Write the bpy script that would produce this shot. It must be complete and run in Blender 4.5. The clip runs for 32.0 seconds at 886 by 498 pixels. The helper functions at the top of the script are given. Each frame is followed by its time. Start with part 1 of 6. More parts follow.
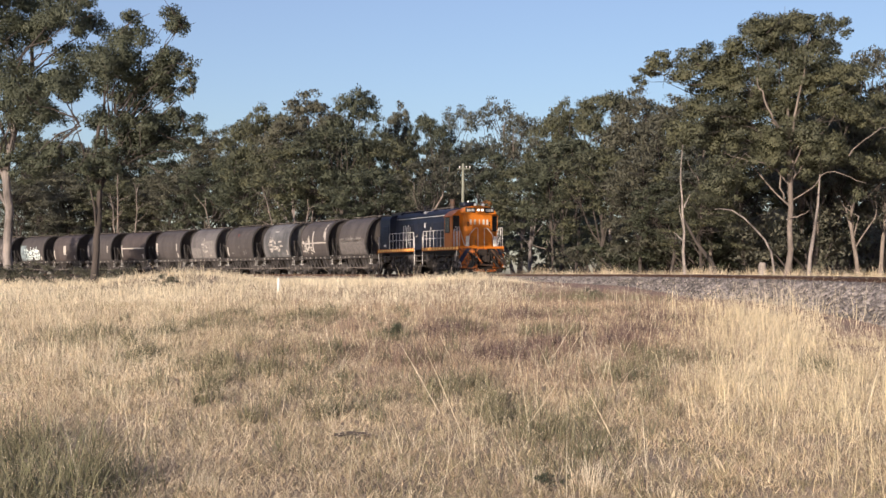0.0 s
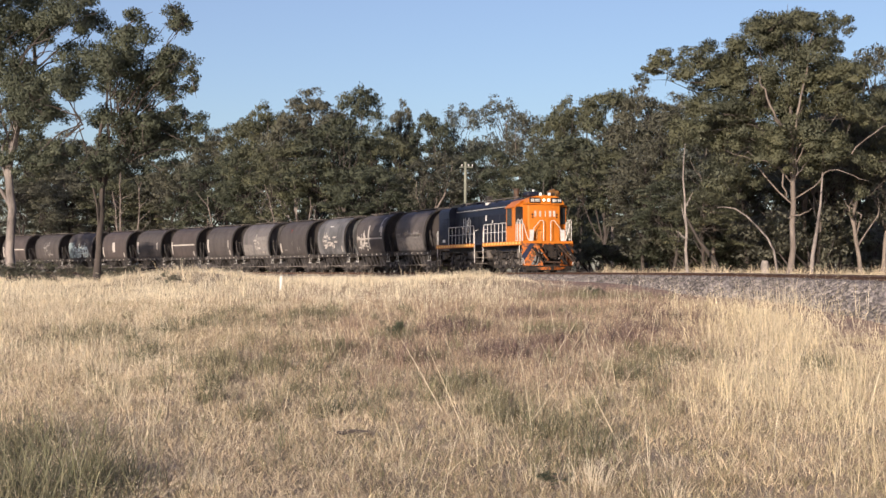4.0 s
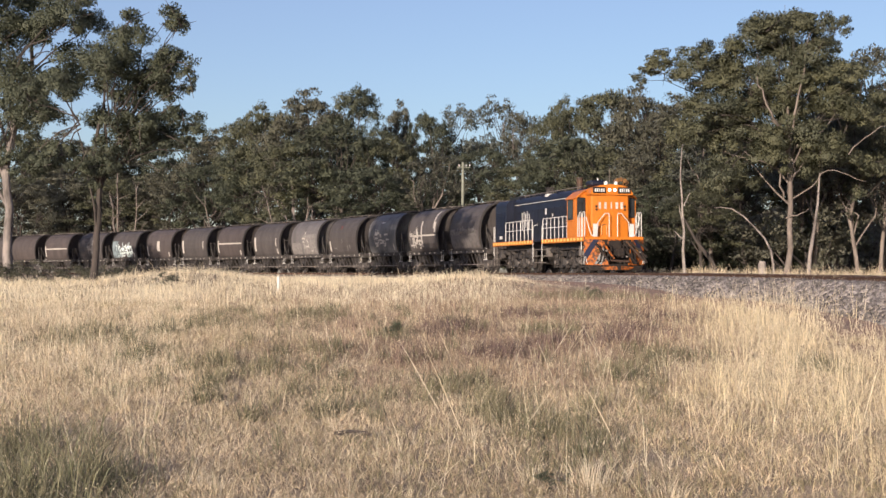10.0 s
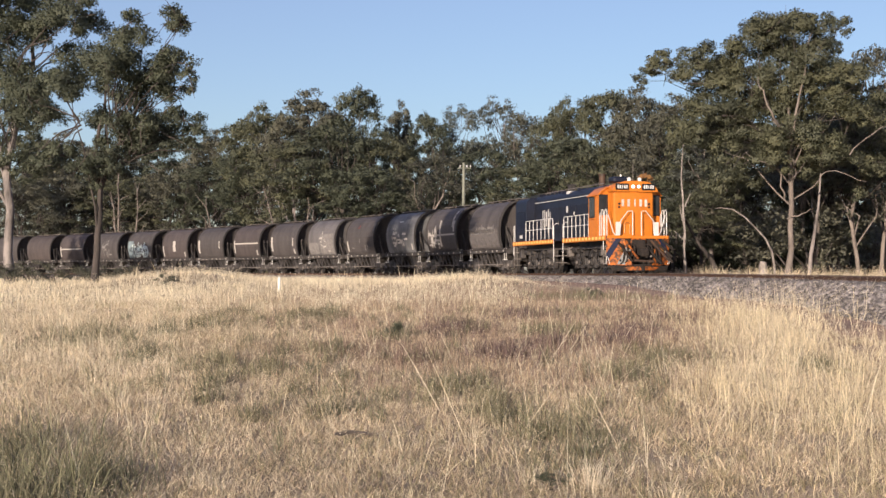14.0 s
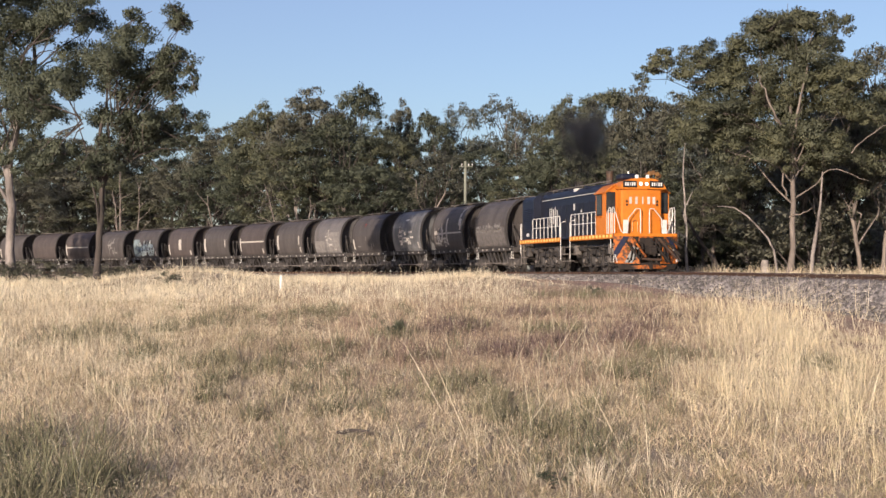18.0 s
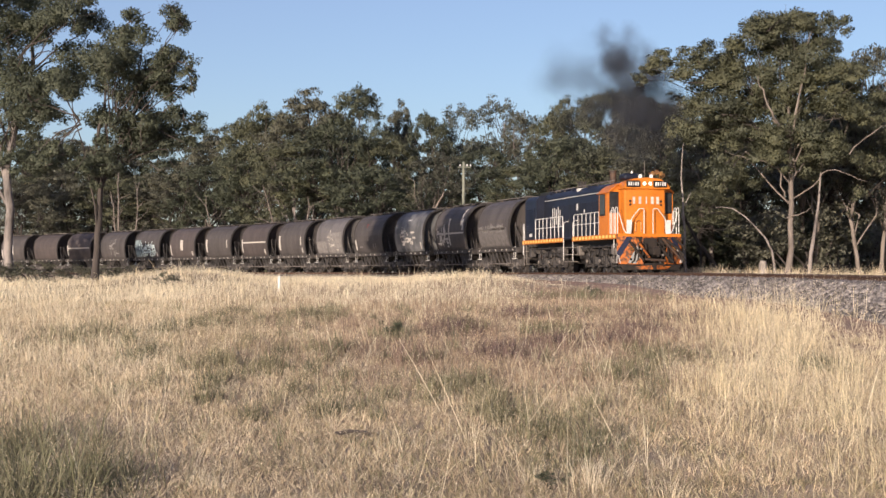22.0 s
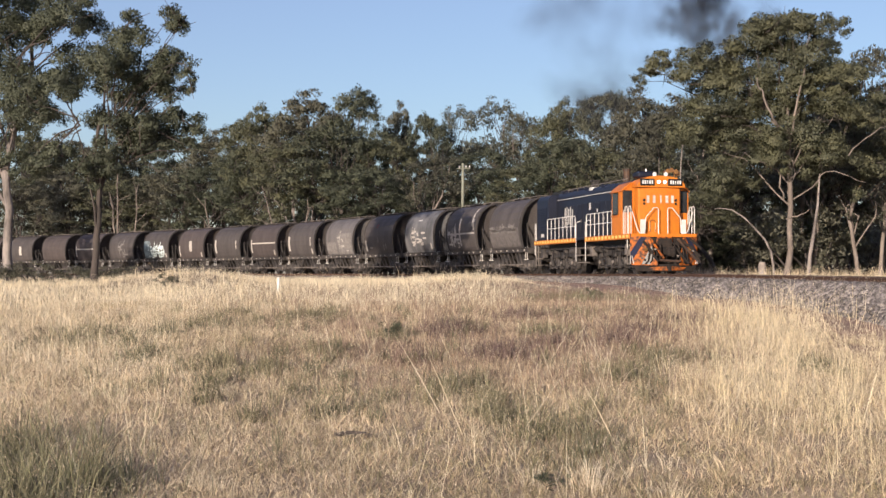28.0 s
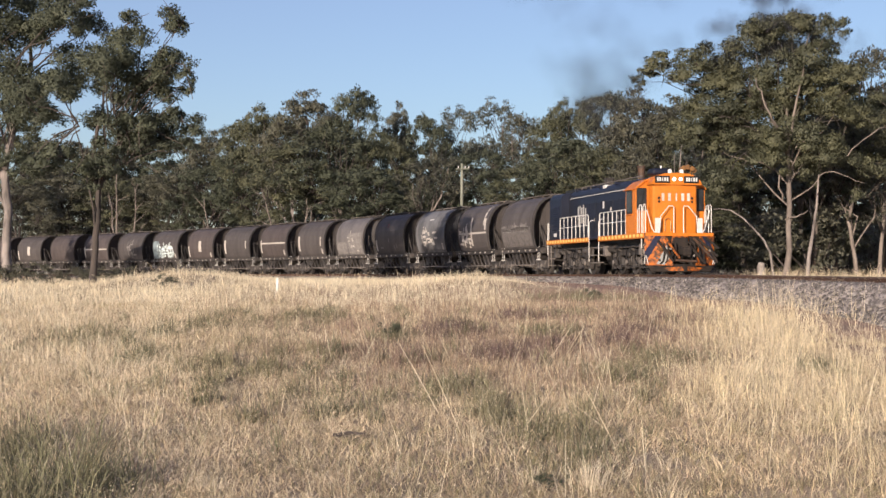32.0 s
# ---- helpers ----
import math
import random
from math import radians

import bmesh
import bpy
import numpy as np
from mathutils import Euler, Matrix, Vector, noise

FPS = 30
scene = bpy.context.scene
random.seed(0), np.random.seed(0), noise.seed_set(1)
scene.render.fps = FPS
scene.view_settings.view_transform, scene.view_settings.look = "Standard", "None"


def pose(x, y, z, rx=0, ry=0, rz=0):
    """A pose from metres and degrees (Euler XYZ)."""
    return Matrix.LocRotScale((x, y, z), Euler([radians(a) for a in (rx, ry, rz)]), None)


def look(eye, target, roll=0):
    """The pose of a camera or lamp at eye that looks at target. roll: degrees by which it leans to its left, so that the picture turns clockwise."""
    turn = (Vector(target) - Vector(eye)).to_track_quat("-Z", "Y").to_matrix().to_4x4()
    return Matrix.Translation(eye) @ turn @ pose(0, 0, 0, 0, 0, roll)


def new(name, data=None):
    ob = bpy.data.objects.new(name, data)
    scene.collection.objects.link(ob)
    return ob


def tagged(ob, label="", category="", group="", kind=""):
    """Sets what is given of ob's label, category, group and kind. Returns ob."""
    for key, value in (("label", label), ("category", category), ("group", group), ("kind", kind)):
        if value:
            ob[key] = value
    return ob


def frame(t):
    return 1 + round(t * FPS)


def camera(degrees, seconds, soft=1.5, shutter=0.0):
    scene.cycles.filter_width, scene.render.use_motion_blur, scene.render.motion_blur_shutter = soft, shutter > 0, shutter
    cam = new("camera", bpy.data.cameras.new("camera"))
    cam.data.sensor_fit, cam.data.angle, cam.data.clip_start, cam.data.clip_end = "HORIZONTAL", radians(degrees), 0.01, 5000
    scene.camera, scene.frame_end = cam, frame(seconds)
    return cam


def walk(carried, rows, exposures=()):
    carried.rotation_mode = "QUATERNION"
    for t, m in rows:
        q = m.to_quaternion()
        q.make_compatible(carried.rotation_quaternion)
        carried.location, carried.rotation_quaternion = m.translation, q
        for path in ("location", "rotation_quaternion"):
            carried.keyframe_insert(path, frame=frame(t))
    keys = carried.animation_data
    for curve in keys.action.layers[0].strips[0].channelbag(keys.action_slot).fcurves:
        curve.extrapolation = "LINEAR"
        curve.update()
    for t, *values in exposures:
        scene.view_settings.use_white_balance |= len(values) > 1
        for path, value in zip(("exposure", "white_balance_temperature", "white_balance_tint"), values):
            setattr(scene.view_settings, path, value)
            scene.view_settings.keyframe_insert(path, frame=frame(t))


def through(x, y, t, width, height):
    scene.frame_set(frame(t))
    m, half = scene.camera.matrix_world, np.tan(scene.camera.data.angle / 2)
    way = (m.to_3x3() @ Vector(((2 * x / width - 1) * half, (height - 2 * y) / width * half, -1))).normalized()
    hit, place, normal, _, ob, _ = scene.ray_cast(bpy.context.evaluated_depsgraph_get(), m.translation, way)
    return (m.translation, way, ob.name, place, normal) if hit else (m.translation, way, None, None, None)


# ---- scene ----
# ================= camera =================
FOCAL = 2412.4          # lens constant: half width 784 over tan of half the angle
cam = camera(math.degrees(2 * math.atan(784 / FOCAL)), 32.0, 1.5)
EYE = Vector((0.0, 0.0, 1.6))
TILT = 0.945            # degrees the lens looks up at rest
# small sway of the tripod head: seconds, turn to the left, turn upwards (in thousandths of the lens constant / 2.4124)
SWAY = [(0, -4.3, 4.3), (0.5, -6.2, 5.7), (1, -10.8, 5.8), (1.5, -4.6, 4.4), (2, -3.1, 1.2), (2.5, -1.6, 1.2),
        (3, -0.3, 1.2), (3.5, 0.0, 1.2), (5.5, 0.0, 0.2), (6.5, 0.0, 0.0), (7.5, 0.0, 0.2), (8, -0.3, 0.2),
        (8.5, -2.9, 0.3), (9, -3.1, 1.2), (9.5, -3.4, 1.6), (10, -4.6, 1.7)]
SWAY += [(10.5, -4.6, 1.7), (11, -4.6, 2.7), (11.5, -4.8, 1.9), (12, -6.2, 2.7), (12.5, -4.6, 4.3), (13, -3.4, 1.7),
         (13.5, -3.2, 1.7), (14, -3.1, 2.7), (14.5, -0.1, 0.3), (16.5, 0.0, 0.1), (17, -0.1, 0.0), (18, -0.1, 0.0),
         (18.5, 0.0, 0.1), (19, -1.4, 0.3), (19.5, -3.1, 1.4), (20, -3.1, 2.7), (20.5, -3.1, 1.2), (21, -1.9, 0.3)]
SWAY += [(21.5, -1.7, 1.2), (22, -3.2, 1.2), (22.5, -1.7, 1.2), (23, -1.7, 1.2), (23.5, -1.4, 0.3), (24, -1.7, 0.3),
         (24.5, -1.7, 0.0), (25, -1.7, 1.4), (25.5, -3.2, 1.9), (27.5, -4.4, 3.4), (28, -4.6, 3.4), (28.5, -4.8, 4.3),
         (29, -4.9, 4.4), (29.5, -6.2, 3.4), (30, -4.9, 3.4), (30.5, -6.1, 3.4), (31, -6.3, 3.4), (31.5, -6.2, 5.7),
         (32, -6.3, 4.3)]
walk(cam, [(t, pose(*EYE, 90 + TILT + math.degrees(v / FOCAL), 0, math.degrees(u / FOCAL))) for t, u, v in SWAY],
     exposures=[(0, 0.50, 6450, 14), (32, 0.50, 6450, 14)])

# ================= light =================
SUN_AZ, SUN_EL = math.radians(-157.5), math.radians(9.5)
world = bpy.data.worlds.new("sky")
scene.world = world
world.use_nodes = True
wn, wl = world.node_tree.nodes, world.node_tree.links
sky = wn.new("ShaderNodeTexSky")
sky.sky_type, sky.sun_disc = "NISHITA", False
sky.sun_elevation, sky.sun_rotation = SUN_EL, SUN_AZ
sky.air_density, sky.dust_density, sky.ozone_density, sky.altitude = 1.0, 0.8, 3.2, 200
wn["Background"].inputs["Strength"].default_value = 0.102
haze = wn.new("ShaderNodeMix")          # thin pale haze over the clear sky
haze.data_type, haze.blend_type = "RGBA", "ADD"
haze.inputs["Factor"].default_value = 1.0
haze.inputs["B"].default_value = (0.84, 0.52, 0.68, 1)
wl.new(sky.outputs[0], haze.inputs["A"])
wl.new(haze.outputs["Result"], wn["Background"].inputs["Color"])
sun = new("sun", bpy.data.lights.new("sun", "SUN"))
sun.data.energy, sun.data.angle, sun.data.color = 5.0, math.radians(0.53), (1.0, 0.86, 0.70)
to_sun = Vector((math.sin(SUN_AZ) * math.cos(SUN_EL), math.cos(SUN_AZ) * math.cos(SUN_EL), math.sin(SUN_EL)))
sun.matrix_world = look(to_sun * 100, (0, 0, 0))

# ================= materials =================
def mat(name, a, b=None, rough=0.7, metal=0.0, scale=3.0, fine=25.0, bump=0.15, spread=0.0, island=False,
        coord="Object", low=0.4, high=0.65, through=0.0, alpha=1.0, glow=0.0, stretch=(1, 1, 1), soft=False, own=False, grain=0.14):
    """A worn surface: two colours mixed by coarse noise, fine grain, bump, and change from piece to piece."""
    m = bpy.data.materials.new(name)
    m.use_nodes = True
    n, l = m.node_tree.nodes, m.node_tree.links
    p = n["Principled BSDF"]
    b = b or tuple(c * 0.75 for c in a)
    tc = n.new("ShaderNodeTexCoord")
    mp = n.new("ShaderNodeMapping")
    mp.inputs["Scale"].default_value = stretch
    l.new(tc.outputs[coord], mp.inputs["Vector"])
    if own:           # each object has a pattern of its own
        info, far = n.new("ShaderNodeObjectInfo"), n.new("ShaderNodeMath")
        far.operation = "MULTIPLY"
        far.inputs[1].default_value = 90.0
        l.new(info.outputs["Random"], far.inputs[0]), l.new(far.outputs[0], mp.inputs["Location"])
    n1, n2 = n.new("ShaderNodeTexNoise"), n.new("ShaderNodeTexNoise")
    for node, s, d in ((n1, scale, 6.0), (n2, fine, 3.0)):
        node.inputs["Scale"].default_value, node.inputs["Detail"].default_value = s, d
        l.new(mp.outputs[0], node.inputs["Vector"])
    r1 = n.new("ShaderNodeMapRange")
    r1.inputs["From Min"].default_value, r1.inputs["From Max"].default_value = low, high
    l.new(n1.outputs["Fac"], r1.inputs["Value"])
    mix = n.new("ShaderNodeMix")
    mix.data_type = "RGBA"
    mix.inputs["A"].default_value, mix.inputs["B"].default_value = (*a, 1), (*b, 1)
    l.new(r1.outputs[0], mix.inputs["Factor"])
    hsv = n.new("ShaderNodeHueSaturation")
    l.new(mix.outputs["Result"], hsv.inputs["Color"])
    r2 = n.new("ShaderNodeMapRange")
    r2.inputs["From Min"].default_value, r2.inputs["From Max"].default_value = 0.3, 0.7
    r2.inputs["To Min"].default_value, r2.inputs["To Max"].default_value = 1 - grain, 1 + grain
    l.new(n2.outputs["Fac"], r2.inputs["Value"])
    value = r2.outputs[0]
    if spread > 0:
        src = n.new("ShaderNodeNewGeometry").outputs["Random Per Island"] if island else n.new("ShaderNodeObjectInfo").outputs["Random"]
        r3 = n.new("ShaderNodeMapRange")
        r3.inputs["To Min"].default_value, r3.inputs["To Max"].default_value = 1 - spread, 1 + spread
        l.new(src, r3.inputs["Value"])
        mul = n.new("ShaderNodeMath")
        mul.operation = "MULTIPLY"
        l.new(value, mul.inputs[0]), l.new(r3.outputs[0], mul.inputs[1])
        value = mul.outputs[0]
    l.new(value, hsv.inputs["Value"])
    l.new(hsv.outputs[0], p.inputs["Base Color"])
    p.inputs["Roughness"].default_value, p.inputs["Metallic"].default_value = rough, metal
    p.inputs["Specular IOR Level"].default_value = 0.35
    if bump > 0:
        bm_node = n.new("ShaderNodeBump")
        bm_node.inputs["Strength"].default_value, bm_node.inputs["Distance"].default_value = bump, 0.02
        l.new(n2.outputs["Fac"], bm_node.inputs["Height"])
        l.new(bm_node.outputs[0], p.inputs["Normal"])
    shader = p.outputs[0]
    if through > 0:
        tr, ms = n.new("ShaderNodeBsdfTranslucent"), n.new("ShaderNodeMixShader")
        l.new(hsv.outputs[0], tr.inputs["Color"])
        ms.inputs[0].default_value = through
        l.new(shader, ms.inputs[1]), l.new(tr.outputs[0], ms.inputs[2])
        shader = ms.outputs[0]
    if alpha < 1:
        tp, ms = n.new("ShaderNodeBsdfTransparent"), n.new("ShaderNodeMixShader")
        ms.inputs[0].default_value = alpha
        if soft:      # opacity fades from the middle of each piece to its rim
            at = n.new("ShaderNodeAttribute")
            at.attribute_name = "fade"
            l.new(at.outputs["Fac"], ms.inputs[0])
        l.new(tp.outputs[0], ms.inputs[1]), l.new(shader, ms.inputs[2])
        shader = ms.outputs[0]
    if glow > 0:
        p.inputs["Emission Color"].default_value = (*a, 1)
        p.inputs["Emission Strength"].default_value = glow
    l.new(shader, n["Material Output"].inputs["Surface"])
    return m


M_GROUND = mat("dry_soil", (0.47, 0.37, 0.25), (0.33, 0.26, 0.18), 0.95, scale=1.3, fine=38, bump=0.8, low=0.42, high=0.6)
M_DIRT = mat("red_dirt", (0.34, 0.22, 0.16), (0.26, 0.18, 0.13), 0.95, scale=1.5, fine=14, bump=0.4)
M_BALLAST = mat("ballast_bed", (0.17, 0.145, 0.13), (0.115, 0.10, 0.09), 0.95, scale=2.5, fine=18, bump=0.9)
M_STONE = mat("ballast_stone", (0.235, 0.212, 0.198), (0.12, 0.107, 0.098), 0.9, scale=2, fine=20, bump=0.3, spread=0.6, island=True)
M_SLEEPER = mat("weathered_timber", (0.17, 0.135, 0.11), (0.10, 0.08, 0.07), 0.9, scale=3, fine=30, spread=0.25, stretch=(4, 1, 4))
M_RAIL = mat("rusty_rail", (0.11, 0.060, 0.040), (0.07, 0.042, 0.031), 0.8, 0.2, scale=5)
M_RAILTOP = mat("worn_rail_head", (0.42, 0.38, 0.35), None, 0.35, 0.9, scale=5)
M_LEAF = [mat("gum_leaves_" + k, a, b, 0.6, scale=0.5, fine=2.2, bump=0, spread=0.05, island=True, through=0.40)
          for k, a, b in (("olive", (0.163, 0.165, 0.097), (0.12, 0.128, 0.085)),
                          ("grey", (0.16, 0.171, 0.139), (0.123, 0.133, 0.112)),
                          ("dark", (0.12, 0.133, 0.087), (0.095, 0.107, 0.074)),
                          ("dull", (0.156, 0.153, 0.109), (0.12, 0.121, 0.092)))]
M_BARK = mat("pale_gum_bark", (0.22, 0.185, 0.16), (0.11, 0.09, 0.076), 0.85, scale=2.2, fine=16, bump=0.5, stretch=(1, 1, 0.3))
M_BARKDARK = mat("rough_dark_bark", (0.075, 0.062, 0.055), (0.042, 0.036, 0.032), 0.95, scale=3, fine=18, bump=0.8, stretch=(1, 1, 0.3))
M_BARKGREY = mat("grey_mottled_bark", (0.27, 0.235, 0.215), (0.09, 0.078, 0.072), 0.9, scale=3.2, fine=16, bump=0.4, stretch=(1, 1, 0.3))
M_DEAD = mat("grey_dead_wood", (0.30, 0.265, 0.235), (0.18, 0.155, 0.14), 0.9, scale=3, fine=18, bump=0.5)
M_GRASS = mat("dry_straw_grass", (0.68, 0.575, 0.40), (0.49, 0.405, 0.28), 0.7, scale=0.45, fine=3.2, bump=0, spread=0.26, island=True, through=0.25, grain=0.34)
M_GRASSTALL = mat("tall_golden_grass", (0.76, 0.68, 0.505), (0.64, 0.55, 0.385), 0.65, scale=0.5, fine=3.2, bump=0, spread=0.25, island=True, through=0.28, grain=0.34)
M_GRASSBROWN = mat("brown_mauve_grass", (0.275, 0.197, 0.148), (0.18, 0.132, 0.104), 0.8, scale=0.5, fine=3.2, bump=0, spread=0.3, island=True, through=0.2, grain=0.34)
M_GRASSGREEN = mat("grey_green_weed", (0.155, 0.162, 0.086), (0.24, 0.225, 0.13), 0.7, scale=0.8, fine=3, bump=0, spread=0.45, island=True, through=0.2)
M_GRASSGOLD = mat("rank_golden_grass", (0.80, 0.69, 0.455), (0.68, 0.56, 0.35), 0.6, scale=0.5, fine=3.2, bump=0, spread=0.3, island=True, through=0.28, grain=0.2)
M_TURFBROWN = mat("withered_turf", (0.46, 0.345, 0.23), (0.335, 0.255, 0.17), 0.8, scale=0.7, fine=3.2, bump=0, spread=0.4, island=True, through=0.15, grain=0.3)
M_TURFGREEN = mat("dull_green_turf", (0.31, 0.265, 0.15), (0.23, 0.205, 0.115), 0.75, scale=0.7, fine=3.2, bump=0, spread=0.4, island=True, through=0.15, grain=0.3)
M_MAUVE = mat("withered_mauve_grass", (0.17, 0.115, 0.10), (0.12, 0.085, 0.077), 0.8, scale=0.5, fine=3.2, bump=0, spread=0.3, island=True, through=0.15, grain=0.3)
M_HERB = mat("dull_green_herb", (0.14, 0.135, 0.08), (0.25, 0.22, 0.135), 0.6, scale=0.9, fine=3, bump=0, spread=0.5, island=True, through=0.2)
M_SEED = mat("pale_seed_husk", (0.75, 0.655, 0.49), (0.60, 0.51, 0.36), 0.6, scale=1, fine=4, bump=0, spread=0.3, island=True, through=0.3)
M_LITTER = mat("broken_straw", (0.67, 0.555, 0.38), (0.48, 0.39, 0.265), 0.75, scale=1, fine=3.2, bump=0, spread=0.32, island=True, grain=0.22)
M_ORANGE = mat("orange_paint", (0.53, 0.160, 0.016), (0.44, 0.130, 0.014), 0.42, scale=1.2, fine=14, bump=0.03, low=0.5, high=0.8)
M_ORANGEGRIME = mat("grimy_orange_paint", (0.38, 0.098, 0.008), (0.065, 0.028, 0.014), 0.7, scale=7.0, fine=30, bump=0.1, low=0.42, high=0.60)
M_BLUE = mat("dark_blue_paint", (0.0095, 0.0125, 0.026), (0.006, 0.008, 0.016), 0.48, scale=1.2, fine=14, bump=0.04)
# lighter copy of the blue paint, with the sun's sheen in its colour
M_BLUESHEEN = mat("blue_paint_with_sun_sheen", (0.03, 0.05, 0.12), (0.02, 0.034, 0.08), 0.45, scale=1.2, fine=14, bump=0.04)
M_WHITE = mat("white_paint", (0.62, 0.60, 0.57), (0.50, 0.48, 0.45), 0.45, scale=4, fine=30, bump=0.03)
M_YELLOW = mat("yellow_reflective", (0.85, 0.60, 0.18), (0.75, 0.50, 0.14), 0.4, scale=4, bump=0.02)
M_BLACK = mat("black_board", (0.015, 0.014, 0.014), None, 0.4, scale=4, bump=0.02)
M_GLASS = mat("dark_cab_glass", (0.03, 0.03, 0.032), (0.02, 0.02, 0.022), 0.08, scale=2, bump=0.0)
M_STEEL = mat("oily_running_gear", (0.088, 0.078, 0.072), (0.040, 0.036, 0.034), 0.6, 0.3, scale=3, fine=14, bump=0.3, spread=0.3)
M_STEELGREY = mat("dusty_grey_steel", (0.22, 0.195, 0.175), (0.14, 0.12, 0.105), 0.7, 0.2, scale=3, fine=14, bump=0.25, spread=0.2)
M_LAMP = mat("lit_headlight", (1.0, 0.90, 0.70), None, 0.3, glow=1.7, bump=0)
M_LENS = mat("unlit_lens", (0.85, 0.83, 0.78), None, 0.15, bump=0)
M_NAVY = mat("matt_navy_paint", (0.012, 0.017, 0.045), (0.02, 0.02, 0.03), 0.9, scale=4, fine=14, bump=0.1)
# oily pilot steel, near black to include the shade under the footplate
M_PILOTDARK = mat("shade_darkened_oily_steel", (0.030, 0.022, 0.018), (0.014, 0.012, 0.011), 0.95, 0.0, scale=6, fine=20, bump=0.4)
M_GRIME = mat("rusty_oily_grime", (0.085, 0.048, 0.03), (0.035, 0.028, 0.026), 0.65, 0.1, scale=4, fine=20, bump=0.3)
M_BRASS = mat("tarnished_brass", (0.33, 0.17, 0.06), (0.22, 0.11, 0.05), 0.45, 0.5, scale=6)
M_POLE = mat("grey_green_pole_timber", (0.24, 0.25, 0.20), (0.17, 0.175, 0.14), 0.9, scale=3, fine=20, stretch=(1, 1, 0.2))
M_BEIGE = mat("light_stencil_paint", (0.50, 0.46, 0.41), (0.36, 0.325, 0.29), 0.7, scale=7, fine=30, bump=0.05)
M_GREYPAINT = mat("pale_grey_patch_paint", (0.225, 0.208, 0.195), (0.16, 0.146, 0.137), 0.7, scale=5, fine=30, bump=0.05)
M_PANEL = mat("worn_lower_panel_paint", (0.150, 0.136, 0.128), (0.105, 0.094, 0.089), 0.7, scale=5, fine=30, bump=0.05)
M_REDMARK = mat("faded_red_mark", (0.20, 0.045, 0.035), None, 0.7, scale=6, bump=0.03)
M_TEAL = mat("pale_teal_spray_paint", (0.70, 0.76, 0.73), (0.42, 0.52, 0.51), 0.6, scale=6, fine=30, bump=0.03)
M_TEALDULL = mat("faded_teal_paint", (0.20, 0.25, 0.26), (0.10, 0.12, 0.13), 0.7, scale=3, fine=20, bump=0.05)
M_SMOKE = mat("diesel_smoke", (0.036, 0.040, 0.052), (0.027, 0.030, 0.040), 1.0, scale=2, bump=0, alpha=0.999, soft=True)


def wagon_paint(name, a, b, low=0.35, high=0.7, scale=0.9):
    return mat(name, a, b, 0.62, 0.1, scale=scale, fine=9, bump=0.12, low=low, high=high, stretch=(2.2, 2.2, 0.5), own=True, spread=0.12)


W_PAINT = {"brown": wagon_paint("brown_grey_wagon_paint", (0.096, 0.084, 0.080), (0.060, 0.053, 0.051)),
           "red": wagon_paint("dull_red_brown_wagon_paint", (0.099, 0.081, 0.076), (0.065, 0.054, 0.051)),
           "grey": wagon_paint("pale_grey_wagon_paint", (0.165, 0.152, 0.148), (0.100, 0.092, 0.090)),
           "streaked": wagon_paint("streaked_grey_wagon_paint", (0.165, 0.163, 0.163), (0.085, 0.084, 0.087), 0.42, 0.62, 0.8),
           # near-black, for the end rims
           "dark": wagon_paint("dark_rim_paint", (0.036, 0.033, 0.033), (0.052, 0.046, 0.044))}

# ================= mesh helpers =================
def part(name, bm, material, parent=None, label="", at=None, smooth=None):
    """Links a bmesh (or a ready mesh) as one mesh object under a thing or a part."""
    if isinstance(bm, bmesh.types.BMesh):
        me = bpy.data.meshes.new(name)
        bm.to_mesh(me)
        bm.free()
        if smooth:
            me.shade_smooth()
            me.set_sharp_from_angle(angle=math.radians(smooth))
        me.materials.append(material)
    else:
        me = bm
    ob = new(name, me)
    if parent:
        ob.parent = parent
    if at is not None:
        ob.matrix_basis = at
    if label:
        tagged(ob, label)
    return ob


def box(bm, c, s, bevel=0.0, turn=None):
    """A box of centre c and size s, with bevelled edges, added to bm."""
    r = bmesh.ops.create_cube(bm, size=1.0, matrix=Matrix.Translation(c) @ (turn or Matrix()) @ Matrix.Diagonal((*s, 1)))
    if bevel > 0:
        edges = list({e for v in r["verts"] for e in v.link_edges})
        bmesh.ops.bevel(bm, geom=edges, offset=bevel, segments=1, affect="EDGES", profile=0.5)
    return bm


def rod(bm, p, q, r, seg=8, r2=None):
    """A round bar from p to q."""
    p, q = Vector(p), Vector(q)
    d = q - p
    m = Matrix.Translation((p + q) / 2) @ d.to_track_quat("Z", "Y").to_matrix().to_4x4()
    bmesh.ops.create_cone(bm, cap_ends=True, segments=seg, radius1=r, radius2=r if r2 is None else r2, depth=d.length, matrix=m)
    return bm


def tube(bm, pts, radii, seg=8):
    """A tapered round limb along pts."""
    pts = [Vector(p) for p in pts]
    rings, q, last = [], None, None
    for i, p in enumerate(pts):
        d = (pts[min(i + 1, len(pts) - 1)] - pts[max(i - 1, 0)]).normalized()
        q = d.to_track_quat("Z", "Y") if q is None else last.rotation_difference(d) @ q
        last = d
        rings.append([bm.verts.new(p + q @ Vector((math.cos(a) * radii[i], math.sin(a) * radii[i], 0)))
                      for a in (k * 2 * math.pi / seg for k in range(seg))])
    for a, b in zip(rings, rings[1:]):
        for k in range(seg):
            bm.faces.new((a[k], a[(k + 1) % seg], b[(k + 1) % seg], b[k]))
    bm.faces.new(rings[0][::-1]), bm.faces.new(rings[-1])
    return bm


def bent(bm, pts, r=0.02, seg=6):
    return tube(bm, pts, [r] * len(pts), seg)


